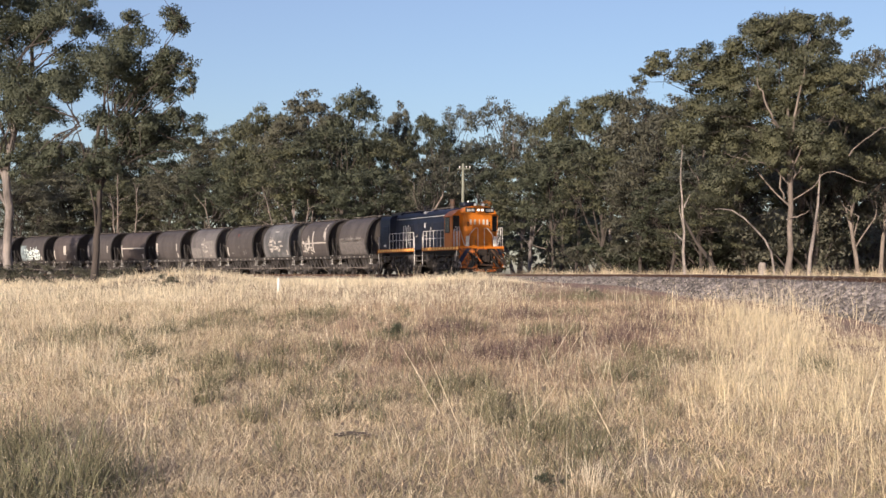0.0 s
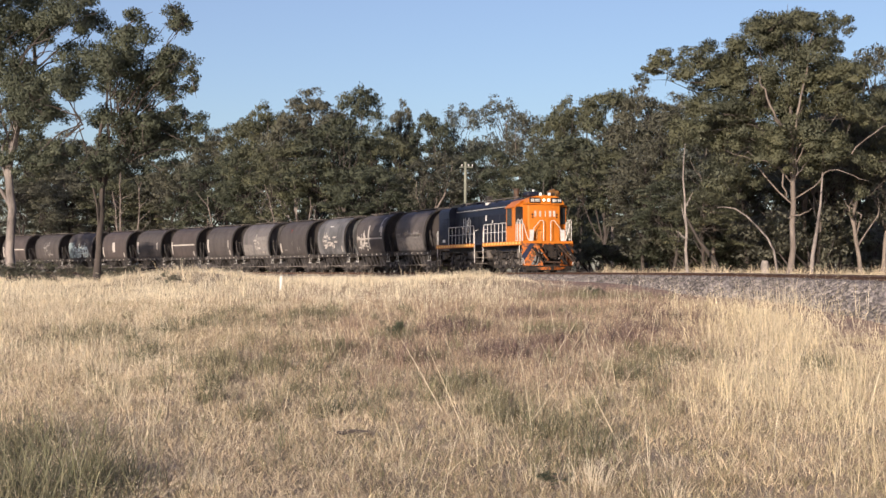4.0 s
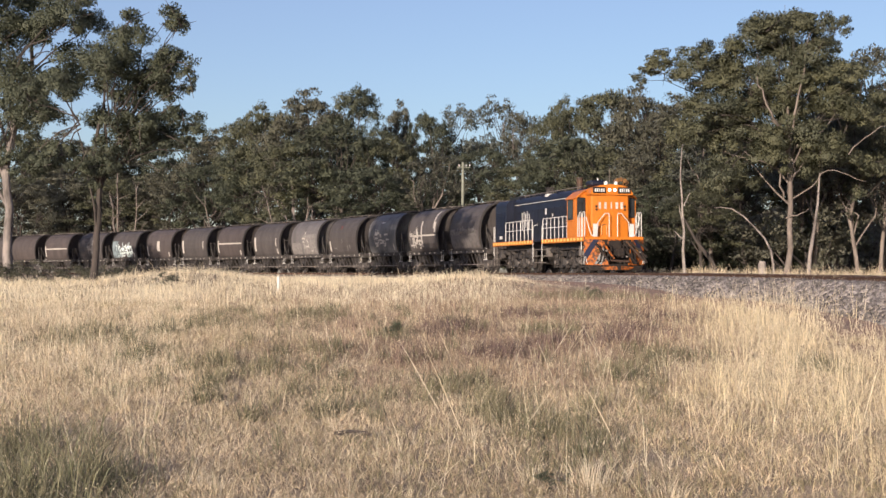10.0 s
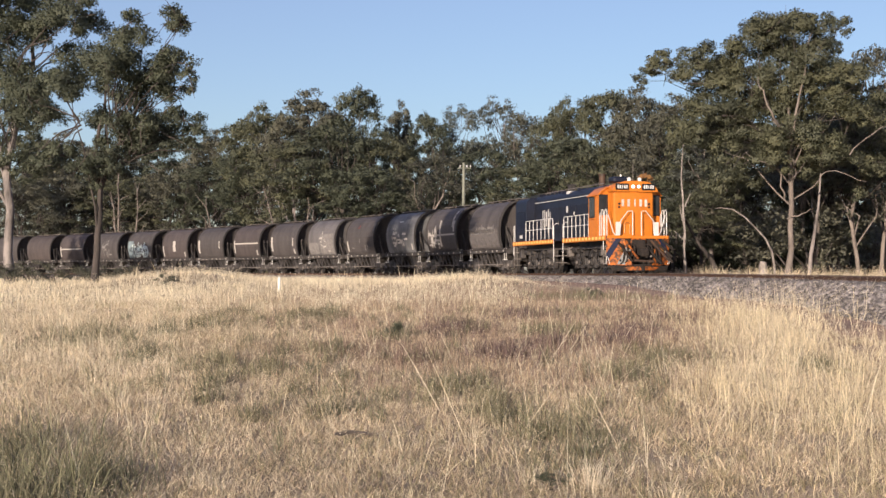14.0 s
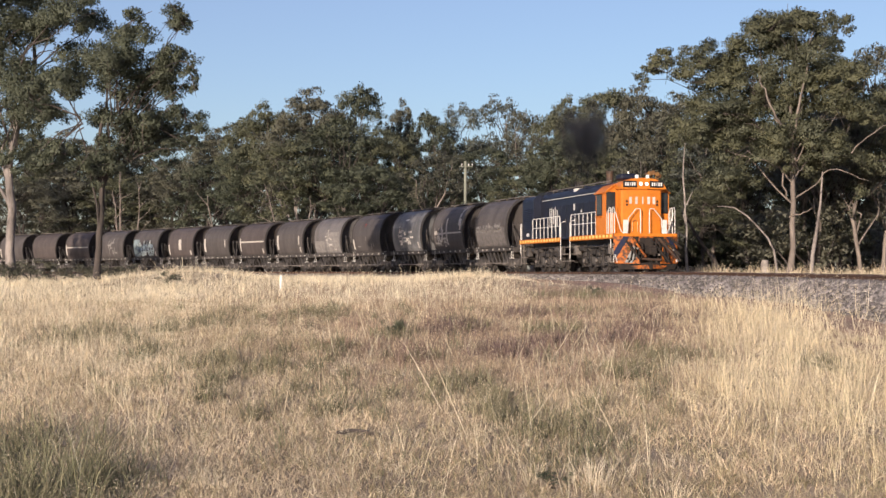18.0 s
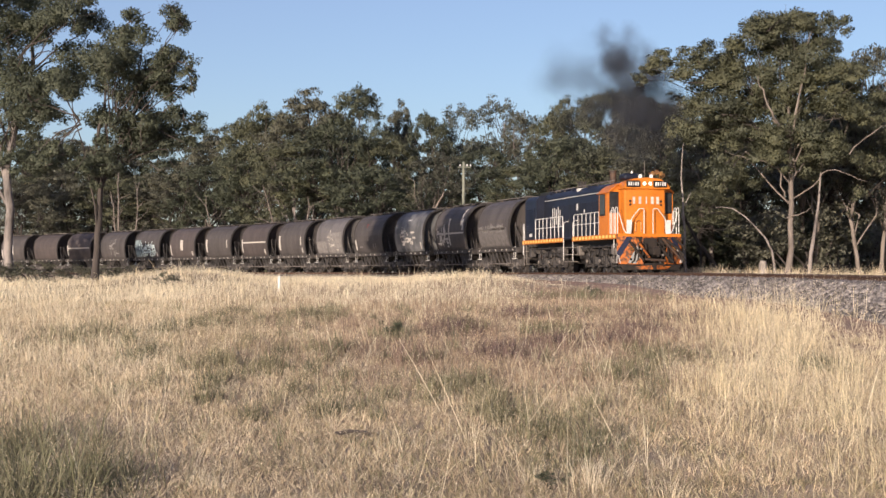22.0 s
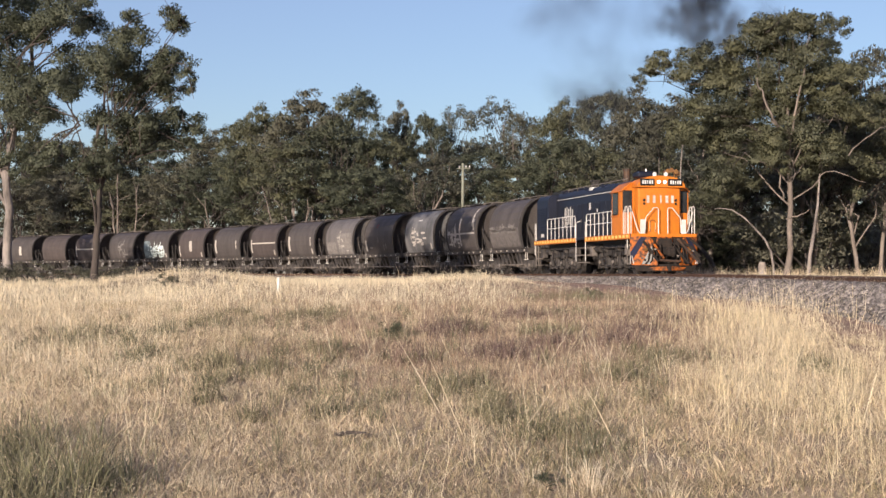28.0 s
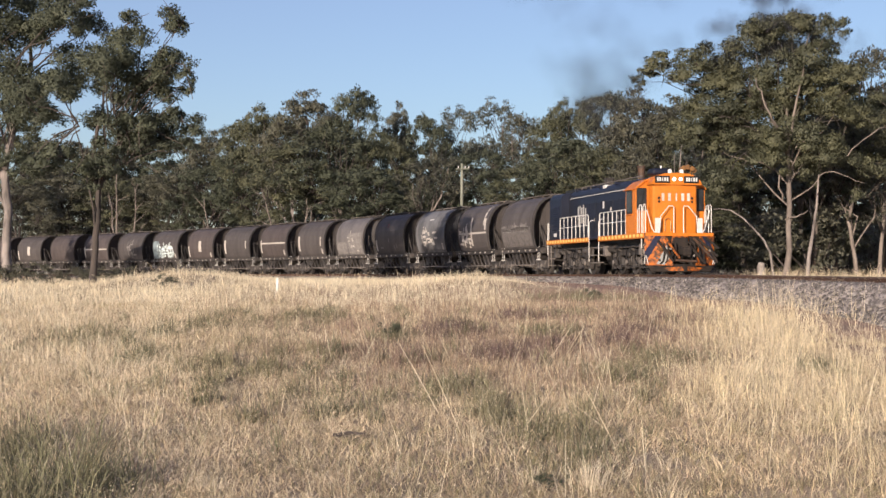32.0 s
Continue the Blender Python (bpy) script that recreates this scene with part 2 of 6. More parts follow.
def prism(bm, poly, axis, lo, hi):
    """A solid whose outline poly (two numbers a point) is pushed along an axis from lo to hi."""
    def at(p, v):
        return {"x": (v, p[0], p[1]), "y": (p[0], v, p[1]), "z": (p[0], p[1], v)}[axis]
    a, b = [bm.verts.new(at(p, lo)) for p in poly], [bm.verts.new(at(p, hi)) for p in poly]
    n = len(poly)
    for i in range(n):
        bm.faces.new((a[i], a[(i + 1) % n], b[(i + 1) % n], b[i]))
    bm.faces.new(a[::-1]), bm.faces.new(b)
    bmesh.ops.recalc_face_normals(bm, faces=bm.faces)
    return bm


def fast_mesh(name, verts, faces, material):
    """A mesh from whole arrays: verts (n, 3), faces (m, 3) or (m, 4)."""
    me = bpy.data.meshes.new(name)
    k = faces.shape[1]
    me.vertices.add(len(verts)), me.loops.add(faces.size), me.polygons.add(len(faces))
    me.vertices.foreach_set("co", np.ascontiguousarray(verts, dtype=np.float32).ravel())
    me.loops.foreach_set("vertex_index", np.ascontiguousarray(faces, dtype=np.int32).ravel())
    me.polygons.foreach_set("loop_start", np.arange(0, faces.size, k, dtype=np.int32))
    me.update(calc_edges=True)
    me.materials.append(material)
    return me


def thing(name, label, category, group="", at=None, kind=""):
    ob = new(name)
    ob.empty_display_size = 0.2
    if at is not None:
        ob.matrix_basis = at
    return tagged(ob, label, category, group, kind)


# ================= track line =================
RAIL_Z = 1.58
HEAD0, BEND, EASE = 0.1604, 0.0080, -0.000018     # heading and its change along the line
S_MIN, S_MAX, S_STEP = -60.0, 260.0, 0.25
_s = np.arange(S_MIN, S_MAX, S_STEP)
_h = HEAD0 + BEND * _s + EASE * _s * _s * (_s > 0)
_x = -np.concatenate(([0], np.cumsum((np.sin(_h[1:]) + np.sin(_h[:-1])) / 2 * S_STEP)))
_y = np.concatenate(([0], np.cumsum((np.cos(_h[1:]) + np.cos(_h[:-1])) / 2 * S_STEP)))
_x += 9.227 - np.interp(0, _s, _x)
_y += 52.678 - np.interp(0, _s, _y)


def line(s):
    """Place on the track's centre line, s metres back from where the engine's nose ends up; heading of travel."""
    h = np.interp(s, _s, _h)
    z = RAIL_Z + 0.0036 * min(s, 0.0)
    return Vector((np.interp(s, _s, _x), np.interp(s, _s, _y), z)), h


def beside(s, lat, up=0.0):
    """A point lat metres to the near side of the line, up metres over the rail."""
    p, h = line(s)
    return Vector((p.x - lat * math.cos(h), p.y - lat * math.sin(h), p.z + up))


def ground_z(x, y):
    """Height of the ground (arrays or numbers)."""
    z = 1.34 * (1 - np.exp(-np.maximum(0, y - 7) / 26))
    z = z + 0.50 * np.exp(-((x + 10.0) / 2.8) ** 2 - ((y - 53) / 5.0) ** 2) + 0.12 * np.exp(-((x + 3.0) / 4.0) ** 2 - ((y - 51) / 5.0) ** 2)
    z = z + 0.34 * np.exp(-((x - 1.3) / 2.0) ** 2 - ((y - 49) / 5.0) ** 2)
    z = z - 0.16 * np.exp(-((x - 8.5) / 4.0) ** 2 - ((y - 42) / 7.0) ** 2)
    z = z + 0.05 * np.sin(x * 0.9 + 1.3 * np.sin(y * 0.35)) * np.sin(y * 0.55 + 0.7) * np.exp(-np.abs(y) / 60.0)
    return z


# how far the train still has to roll, second by second
ROLL_T = [0, 1, 2, 3, 4, 5, 6, 7, 8, 9, 10, 11, 12, 13, 14, 15, 16, 17, 18, 19, 20, 21, 22, 23, 24, 25, 26, 27, 28, 29, 30, 31, 32]
ROLL_D = [26.62, 24.06, 21.61, 19.40, 17.36, 15.42, 13.55, 11.95, 10.46, 9.20, 8.10, 7.10, 6.30, 5.71, 5.22, 4.94, 4.74,
          4.57, 4.46, 4.33, 4.17, 4.00, 3.80, 3.56, 3.28, 2.98, 2.66, 2.32, 1.95, 1.55, 1.08, 0.54, 0.0]


def roll(t):
    """Smooth (Hermite) reading of the table."""
    i = min(int(t), 31)
    u = t - i
    d = ROLL_D
    m0 = (d[i + 1] - d[max(i - 1, 0)]) / (i + 1 - max(i - 1, 0))
    m1 = (d[min(i + 2, 32)] - d[i]) / (min(i + 2, 32) - i)
    return ((2 * u ** 3 - 3 * u * u + 1) * d[i] + (u ** 3 - 2 * u * u + u) * m0
            + (-2 * u ** 3 + 3 * u * u) * d[i + 1] + (u ** 3 - u * u) * m1)


def vehicle_pose(s, base):
    """Pose of a vehicle whose middle is at s, standing on pivots base metres apart; x points ahead."""
    a, b = line(s - base / 2)[0], line(s + base / 2)[0]
    d = (a - b).normalized()
    side = Vector((0, 0, 1)).cross(d).normalized()
    up = d.cross(side)
    m = Matrix((d, side, up)).transposed().to_4x4()
    m.translation = (a + b) / 2
    return m

# ================= ground, ballast, rails =================
def ground():
    def spaced(lo, hi, n, k):
        u = np.linspace(-1, 1, n)
        v = np.sinh(u * k) / np.sinh(k)
        return np.where(v < 0, v * -lo, v * hi)
    xs, ys = spaced(-2500, 2500, 150, 6.5), spaced(-600, 3500, 230, 6.5) + 20
    X, Y = np.meshgrid(xs, ys)
    Z = ground_z(X, Y)
    rng = np.random.default_rng(3)
    Z = Z + rng.normal(0, 0.012, Z.shape) * (Y < 70)
    v = np.stack([X.ravel(), Y.ravel(), Z.ravel()], 1)
    nx = len(xs)
    a = (np.arange(len(ys) - 1)[:, None] * nx + np.arange(nx - 1)[None, :]).ravel()
    me = fast_mesh("ground", v, np.stack([a, a + 1, a + nx + 1, a + nx], 1), M_GROUND)
    me.shade_smooth()
    tagged(new("ground", me), "dry sandy ground under straw-coloured grass", "ground", kind="structure")


def to_line(x, y):
    """For arrays: s of the nearest place on the line, and how far on its near side the point lies."""
    s = np.interp(y, _y, _s)
    for _ in range(2):
        h = np.interp(s, _s, _h)
        px, py = np.interp(s, _s, _x), np.interp(s, _s, _y)
        s = s + (-(x - px) * np.sin(h) + (y - py) * np.cos(h))
    h = np.interp(s, _s, _h)
    px, py = np.interp(s, _s, _x), np.interp(s, _s, _y)
    return s, -(x - px) * np.cos(h) - (y - py) * np.sin(h)


BED = [(-4.0, -1.25), (-2.5, -0.42), (-1.6, -0.17), (-0.5, -0.15), (0.5, -0.15), (1.6, -0.17), (2.15, -0.42), (2.75, -0.72), (3.9, -1.35)]


def bed_z(lat):
    return np.interp(lat, [b[0] for b in BED], [b[1] for b in BED])


def track():
    rng = np.random.default_rng(5)
    ss = np.concatenate([np.arange(-58, 40, 0.4), np.arange(40, 230, 2.0)])
    lat = np.array([-4.0, -3.2, -2.5, -2.0, -1.6, -1.0, -0.5, 0, 0.5, 1.0, 1.35, 1.6, 1.85, 2.15, 2.45, 2.75, 3.1, 3.9])
    rows = []
    for s in ss:
        p, h = line(s)
        for q in lat:
            n = rng.normal(0, 0.018)
            rows.append((p.x - q * math.cos(h), p.y - q * math.sin(h), p.z + bed_z(q) + n))
    k = len(lat)
    a = (np.arange(len(ss) - 1)[:, None] * k + np.arange(k - 1)[None, :]).ravel()
    bed = fast_mesh("ballast_bed", np.array(rows), np.stack([a, a + k, a + k + 1, a + 1], 1), M_BALLAST)
    tagged(new("ballast_bed", bed), "grey-brown crushed stone railway embankment", "ballast", kind="structure")
    # loose stones, thickest on the near shoulder
    n = 20000
    s = rng.uniform(-36, 20, n)
    q = np.concatenate([rng.uniform(0.85, 2.95, int(n * 0.86)), rng.uniform(-2.2, 0.85, n - int(n * 0.86))])
    h = np.interp(s, _s, _h)
    c = np.stack([np.interp(s, _s, _x) - q * np.cos(h), np.interp(s, _s, _y) - q * np.sin(h),
                  RAIL_Z + 0.0036 * np.minimum(s, 0) + bed_z(q) + 0.012], 1)
    r = rng.uniform(0.035, 0.085, n)
    octa = np.array([(1, 0, 0), (-1, 0, 0), (0, 1, 0), (0, -1, 0), (0, 0, 1), (0, 0, -1)], float)
    v = octa[None] * rng.uniform(0.6, 1.3, (n, 6, 1)) + rng.normal(0, 0.15, (n, 6, 3))
    v = v * r[:, None, None] * np.array([1, 1, 0.75]) + c[:, None, :]
    f = np.array([(0, 2, 4), (2, 1, 4), (1, 3, 4), (3, 0, 4), (2, 0, 5), (1, 2, 5), (3, 1, 5), (0, 3, 5)])
    faces = (np.arange(n)[:, None, None] * 6 + f[None]).reshape(-1, 3)
    tagged(new("ballast_stones", fast_mesh("ballast_stones", v.reshape(-1, 3), faces, M_STONE)),
           "loose grey and buff crushed stones on the railway shoulder", "gravel", kind="stuff")
    # rails
    line_thing = thing("railway_track", "curved single railway track with rusty rails", "railway track", kind="structure")
    prof = [(-0.07, -0.155), (0.07, -0.155), (0.07, -0.135), (0.012, -0.115), (0.012, -0.045), (0.036, -0.035), (0.036, -0.004), (-0.036, -0.004),
            (-0.036, -0.035), (-0.012, -0.045), (-0.012, -0.115), (-0.07, -0.135)]
    for g in (-0.753, 0.753):
        for name, pr, m in (("rail", prof, M_RAIL), ("running_surface", [(-0.03, -0.003), (0.03, -0.003), (0.026, 0.0), (-0.026, 0.0)], M_RAILTOP)):
            bm = bmesh.new()
            rings = []
            for st in np.concatenate([np.arange(-45, 60, 0.75), np.arange(60, 221, 2.5)]):
                p, hh = line(st)
                rings.append([bm.verts.new((p.x - (g + a) * math.cos(hh), p.y - (g + a) * math.sin(hh), p.z + b)) for a, b in pr])
            for r0, r1 in zip(rings, rings[1:]):
                for i in range(len(pr)):
                    j = (i + 1) % len(pr)
                    bm.faces.new((r0[i], r0[j], r1[j], r1[i]))
            bmesh.ops.recalc_face_normals(bm, faces=bm.faces)
            part(name, bm, m, line_thing)
    return line_thing


# ================= grass =================
def blades(name, label, x, y, height, width, lean, material, rng, way=None, z0=None, droop=0.35, plain=False):
    """Bent grass blades at the given places, as one mesh; way: the direction in which each one leans."""
    n = len(x)
    z = ground_z(x, y) - 0.02 if z0 is None else z0
    yaw = rng.uniform(0, 2 * np.pi, n)
    d = rng.uniform(0, 2 * np.pi, n) if way is None else way
    lean = np.minimum(lean, 0.97)
    side = np.stack([np.cos(yaw), np.sin(yaw), np.zeros(n)], 1) * (width / 2)[:, None]
    out = np.stack([np.cos(d), np.sin(d), np.zeros(n)], 1) * (lean * height)[:, None]
    up = np.stack([np.zeros(n), np.zeros(n), height * np.sqrt(np.maximum(0.05, 1 - lean ** 2))], 1)
    b = np.stack([x, y, z], 1)
    mid, tip = b + up * 0.62 + out * droop, b + up + out
    v = np.stack([b - side, b + side, mid - side * 0.75, mid + side * 0.75, tip], 1).reshape(-1, 3)
    f = np.array([(0, 1, 3), (0, 3, 2), (2, 3, 4)])
    faces = (np.arange(n)[:, None, None] * 5 + f[None]).reshape(-1, 3)
    if plain:         # short stubble: one pointed blade without a bend
        v = np.stack([b - side, b + side, tip], 1).reshape(-1, 3)
        faces = np.arange(n * 3).reshape(-1, 3)
    tagged(new(name, fast_mesh(name, v, faces, material)), label, "grass", kind="stuff")
    return tip


def soft_noise(x, y, scale, seed):
    """Cheap smooth noise over the ground."""
    rng = np.random.default_rng(seed)
    v = np.zeros(len(x))
    for i in range(7):
        a, ph = rng.uniform(0, np.pi), rng.uniform(0, 6.28)
        k = rng.uniform(0.5, 2.0) / scale
        v += np.sin((x * np.cos(a) + y * np.sin(a)) * k * 6.28 + ph)
    return v / 3.5


def spread(n, lo, hi, power, rng, wide=0.37):
    """Random places in the wedge ahead, thinning out with distance."""
    u = rng.uniform(0, 1, n)
    y = (lo ** power + u * (hi ** power - lo ** power)) ** (1 / power)
    return rng.uniform(-1, 1, n) * (wide * y + 0.6), y


def zones(x, y):
    """How golden and tall, how brown and low, how green the grass is at each place, 0 to 1."""
    u = x / y
    n1 = soft_noise(x, y, 6, 11) * 0.25
    n2 = soft_noise(x, y, 2.2, 12)
    step = lambda v, a, b: np.clip((v - a) / (b - a), 0, 1)
    right = step(u + n1 * 0.10, 0.16, 0.22) * step(y + 14 * np.clip(u - 0.2, 0, 0.15), 10.3, 13.0) * (1 - step(y, 33, 38)) * (1 - step(y, 25, 31) * (1 - step(u, 0.23, 0.28)))
    back = step(y + n1 * 9, 26, 36) * (1 - step(u, 0.02, 0.07))
    left = step(-u + n1 * 0.25, 0.15, 0.28) * step(y, 12, 20)
    gold = np.clip(np.maximum(np.maximum(right, back), left) * (0.85 + 0.5 * n2), 0.04, 1)
    brown = np.clip(step(u, -0.20, -0.04) * (1 - step(u, 0.17, 0.26)) * step(y, 12.5, 17) * (1 - step(y, 40, 50)) * (0.75 + n1 + 0.3 * n2), 0, 1)
    corner = step(-u + n1 * 0.1, 0.20, 0.30) * (1 - step(y, 9.0, 12.0))
    patch = 0.7 * step(soft_noise(x, y, 2.6, 14), 0.42, 0.6) + 0.3 * step(soft_noise(x, y, 1.1, 15), 0.5, 0.7)
    mown = (1 - step(y, 10.5, 13.5)) * step(u, -0.12, 0.0)
    brown = np.maximum(brown, near_any(x, y, MAUVE))
    patch = np.maximum(patch * 0.8, near_any(x, y, WEEDS))
    gold = gold * (1 - 0.7 * near_any(x, y, WEEDS))
    green = np.clip(np.maximum(corner, np.maximum(patch * (1 - 0.7 * gold), 0.4 * mown * step(soft_noise(x, y, 1.6, 19), -0.1, 0.4))), 0, 1)
    return gold, brown, green, mown


def tufted(n, lo, hi, power, rng, per=16, radius=0.10, loose=0.3):
    """Places gathered in tufts: x, y, the way each blade leans (outwards), its tuft's vigour, and how far out it stands."""
    k = max(1, n // per)
    tx, ty = spread(k, lo, hi, power, rng)
    vigour = np.clip(rng.lognormal(-0.1, 0.35, k), 0.35, 2.0)
    i = rng.integers(0, k, n)
    rad = radius * (0.45 + ty[i] / 26) * vigour[i]
    a, q = rng.uniform(0, 2 * np.pi, n), np.abs(rng.normal(0, 0.7, n))
    x, y = tx[i] + np.cos(a) * q * rad, ty[i] + np.sin(a) * q * rad
    free = rng.uniform(0, 1, n) < loose
    fx, fy = spread(n, lo, hi, power, rng)
    x, y = np.where(free, fx, x), np.where(free, fy, y)
    keep = y > 6.3
    s, lat = to_line(x, y)
    bare = np.clip(4.3 - (s - 3) * 0.20, 2.3, 4.3) + 0.5 * soft_noise(x, y, 3, 17)
    keep &= (lat > bare) | (lat < -3.0) | ((lat > 2.75) & (rng.uniform(0, 1, n) < 0.10))
    return x[keep], y[keep], (a + rng.normal(0, 0.5, n))[keep], np.where(free, 0.8, vigour[i])[keep], np.where(free, 0.8, q)[keep]


def grass():
    rng = np.random.default_rng(21)

    def few(chance, *arrays):
        k = rng.uniform(0, 1, len(chance)) < chance
        return [a[k] for a in arrays]

    # common straw sward
    x, y, d, v, q = tufted(165000, 6.6, 62, 0.95, rng, 20, 0.14)
    g, b, w, mown = zones(x, y)
    patchy = np.clip(0.62 + 0.55 * soft_noise(x, y, 0.75, 71) + 0.45 * soft_noise(x, y, 2.0, 72), 0.18, 1)
    x, y, d, v, q, g, mown = few((1 - 0.95 * b - 0.3 * mown - 0.5 * w) * patchy, x, y, d, v, q, g, mown)
    h = (0.12 + 0.14 * g + 0.05 * soft_noise(x, y, 3, 5)) * np.clip(0.95 + 0.55 * soft_noise(x, y, 1.3, 31), 0.35, 1.6) * v * rng.uniform(0.45, 1.35, len(x)) * (1 - 0.35 * mown) + 0.03
    h = h * (1 - 0.72 * np.clip((x / y - 0.055) / 0.04, 0, 1) * np.clip((y - 32) / 6, 0, 1))
    blades("dry_grass", "dry straw-coloured pasture grass", x, y, h, 0.0021 + 0.00026 * y, np.clip(0.50 + 0.35 * q + rng.normal(0, 0.25, len(x)), 0.05, 0.96), M_GRASS, rng, d)
    # tall golden stems
    x, y, d, v, q = tufted(220000, 9, 66, 1.25, rng, 22, 0.14, 0.25)
    g, b, w, mown = zones(x, y)
    x, y, d, v, q = few(g * np.where(x / y < -0.1, 0.75, 1.0), x, y, d, v, q)
    right = np.clip((x / y - 0.12) / 0.08, 0, 1)
    h = (0.28 + 0.16 * right + 0.16 * right * np.clip((y - 20) / 6, 0, 1) + 0.07 * soft_noise(x, y, 4, 6)) * v ** 0.6 * rng.uniform(0.45, 1.25, len(x))
    lean = np.clip(0.32 + 0.16 * right + 0.35 * q + rng.normal(0, 0.30, len(x)), 0.02, 0.96)
    tips = []
    for nm, lab, m, k in (("tall_grass", "tall bleached seeding grass", M_GRASSTALL, right < 0.5), ("golden_grass", "rank golden grass higher than the rest", M_GRASSGOLD, right >= 0.5)):
        tips.append(blades(nm, lab, x[k], y[k], h[k], 0.0015 + 0.00018 * y[k], lean[k], m, rng, d[k], droop=0.28))
    tip = np.concatenate(tips)
    # brown low growth
    x, y, d, v, q = tufted(190000, 11, 46, 1.2, rng, 26, 0.13, 0.2)
    g, b, w, mown = zones(x, y)
    x, y, d, v, q = few(b, x, y, d, v, q)
    h = (0.17 + 0.06 * soft_noise(x, y, 2.5, 8)) * v * rng.uniform(0.45, 1.35, len(x))
    tip3 = blades("brown_grass", "low reddish-brown withered grass", x, y, h, 0.0021 + 0.00024 * y, np.clip(0.15 + 0.35 * q + rng.normal(0, 0.2, len(x)), 0.03, 0.92), M_GRASSBROWN, rng, d)
    # green weeds
    x, y, d, v, q = tufted(105000, 6.6, 46, 1.0, rng, 30, 0.12, 0.3)
    g, b, w, mown = zones(x, y)
    x, y, d, v, q, mown = few(w, x, y, d, v, q, mown)
    h = np.where((y < 12.5) & (x < -1.2), 0.36, 0.16) * v * rng.uniform(0.4, 1.3, len(x)) * (1 - 0.5 * mown)
    blades("green_weeds", "grey-green weeds among the dry grass", x, y, h, 0.003 + 0.0003 * y, np.clip(0.4 + 0.4 * q, 0.1, 0.95), M_GRASSGREEN, rng, d)
    # low herbs and withered mauve clumps in patches
    for nm, lab, m, spots, tall in (("low_herbs", "low dull-green herbs in patches", M_HERB, WEEDS, 0.23), ("mauve_clumps", "withered mauve-brown clumps of grass", M_MAUVE, MAUVE, 0.24),
                                    ("rank_weeds", "rank grey-green weeds with pale tips", M_HERB, CORNER, 0.34)):
        a, b, r = [np.repeat([p[i] for p in spots], [int(1300 * min(p[2], 0.9) ** 1.15) for p in spots]) for i in range(3)]
        q = rng.normal(0, 0.5, len(a)), rng.normal(0, 0.8, len(a))
        k = rng.integers(0, 60, len(a))
        cx, cy = rng.normal(0, 0.55, 60 * len(spots)), rng.normal(0, 0.9, 60 * len(spots))
        k = k + 60 * np.repeat(np.arange(len(spots)), [int(1300 * min(p[2], 0.9) ** 1.15) for p in spots])
        x, y = a + 0.75 * r * cx[k] + q[0] * 0.08, b + 1.0 * r * cy[k] + q[1] * 0.10
        h = tall * rng.uniform(0.3, 1.3, len(x)) * (0.6 + 0.8 * ((k * 37) % 11) / 11)
        blades(nm, lab, x, y, h, 0.005 + 0.0003 * y, rng.uniform(0.25, 0.9, len(x)), m, rng)
    # single high stalks, some broken over
    x, y, d, v, q = tufted(800, 7.5, 36, 1.3, rng, 5, 0.2, 0.5)
    h = rng.uniform(0.35, 0.85, len(x))
    lean = np.where(rng.uniform(0, 1, len(x)) < 0.45, rng.uniform(0.5, 0.95, len(x)), rng.uniform(0.03, 0.4, len(x)))
    tip2 = blades("grass_stalks", "single tall bleached grass stalks", x, y, h, 0.0032 + 0.00010 * y, lean, M_GRASSTALL, rng, droop=0.55)
    # long straws bent over, and pale seed stalks before the embankment
    n = 46
    u, y = rng.uniform(0.0, 0.27, n), rng.uniform(10.5, 19, n)
    blades("bent_straws", "long bleached straws bent over the sward", u * y, y, rng.uniform(0.5, 1.0, n), np.full(n, 0.0075), rng.uniform(0.35, 0.93, n), M_SEED, rng, rng.uniform(-0.6, 0.6, n) + np.where(rng.uniform(0, 1, n) < 0.5, 0, np.pi), droop=0.6)
    n = 150
    u, y = rng.uniform(0.22, 0.34, n), rng.uniform(24, 34, n)
    tip4 = blades("seed_stalks", "pale seeding stalks standing before the embankment", u * y, y, rng.uniform(0.4, 0.95, n), np.full(n, 0.007), rng.uniform(0.05, 0.5, n), M_SEED, rng)
    # close turf of the mown ground: short curled stubble in straw, brown and green
    x, y, d, v, q = tufted(330000, 6.5, 34, 0.62, rng, 34, 0.16, 0.45)
    pick = rng.uniform(0, 1, len(x)) + 0.22 * soft_noise(x, y, 0.8, 61) + 0.18 * soft_noise(x, y, 2.4, 62)
    g, b, w, mown = zones(x, y)
    pick += 0.36 * b - 0.12 * g + 0.26 * mown
    h = rng.uniform(0.02, 0.09, len(x)) * v * (1 + y / 30)
    z = ground_z(x, y) + rng.uniform(-0.01, 0.03, len(x))
    for nm, lab, m, k in (("straw_turf", "short bleached stubble of the mown ground", M_LITTER, pick < 0.42), ("brown_turf", "short withered brown turf", M_TURFBROWN, (pick >= 0.42) & ((pick < 0.76) | (b > 0.4))),
                          ("green_turf", "short dull green turf between the straw", M_TURFGREEN, (pick >= 0.76) & (b <= 0.4))):
        blades(nm, lab, x[k], y[k], h[k], 0.0034 + 0.00022 * y[k], rng.uniform(0.3, 0.96, k.sum()), m, rng, d[k], z0=z[k], plain=True)
    # flattened straw
    x, y, d, v, q = tufted(36000, 6.6, 28, 0.9, rng, 10, 0.3, 0.6)
    g, b, w, mown = zones(x, y)
    x, y = few((1 - 0.7 * b) * (1 - 0.5 * mown), x, y)
    h = rng.uniform(0.05, 0.24, len(x))
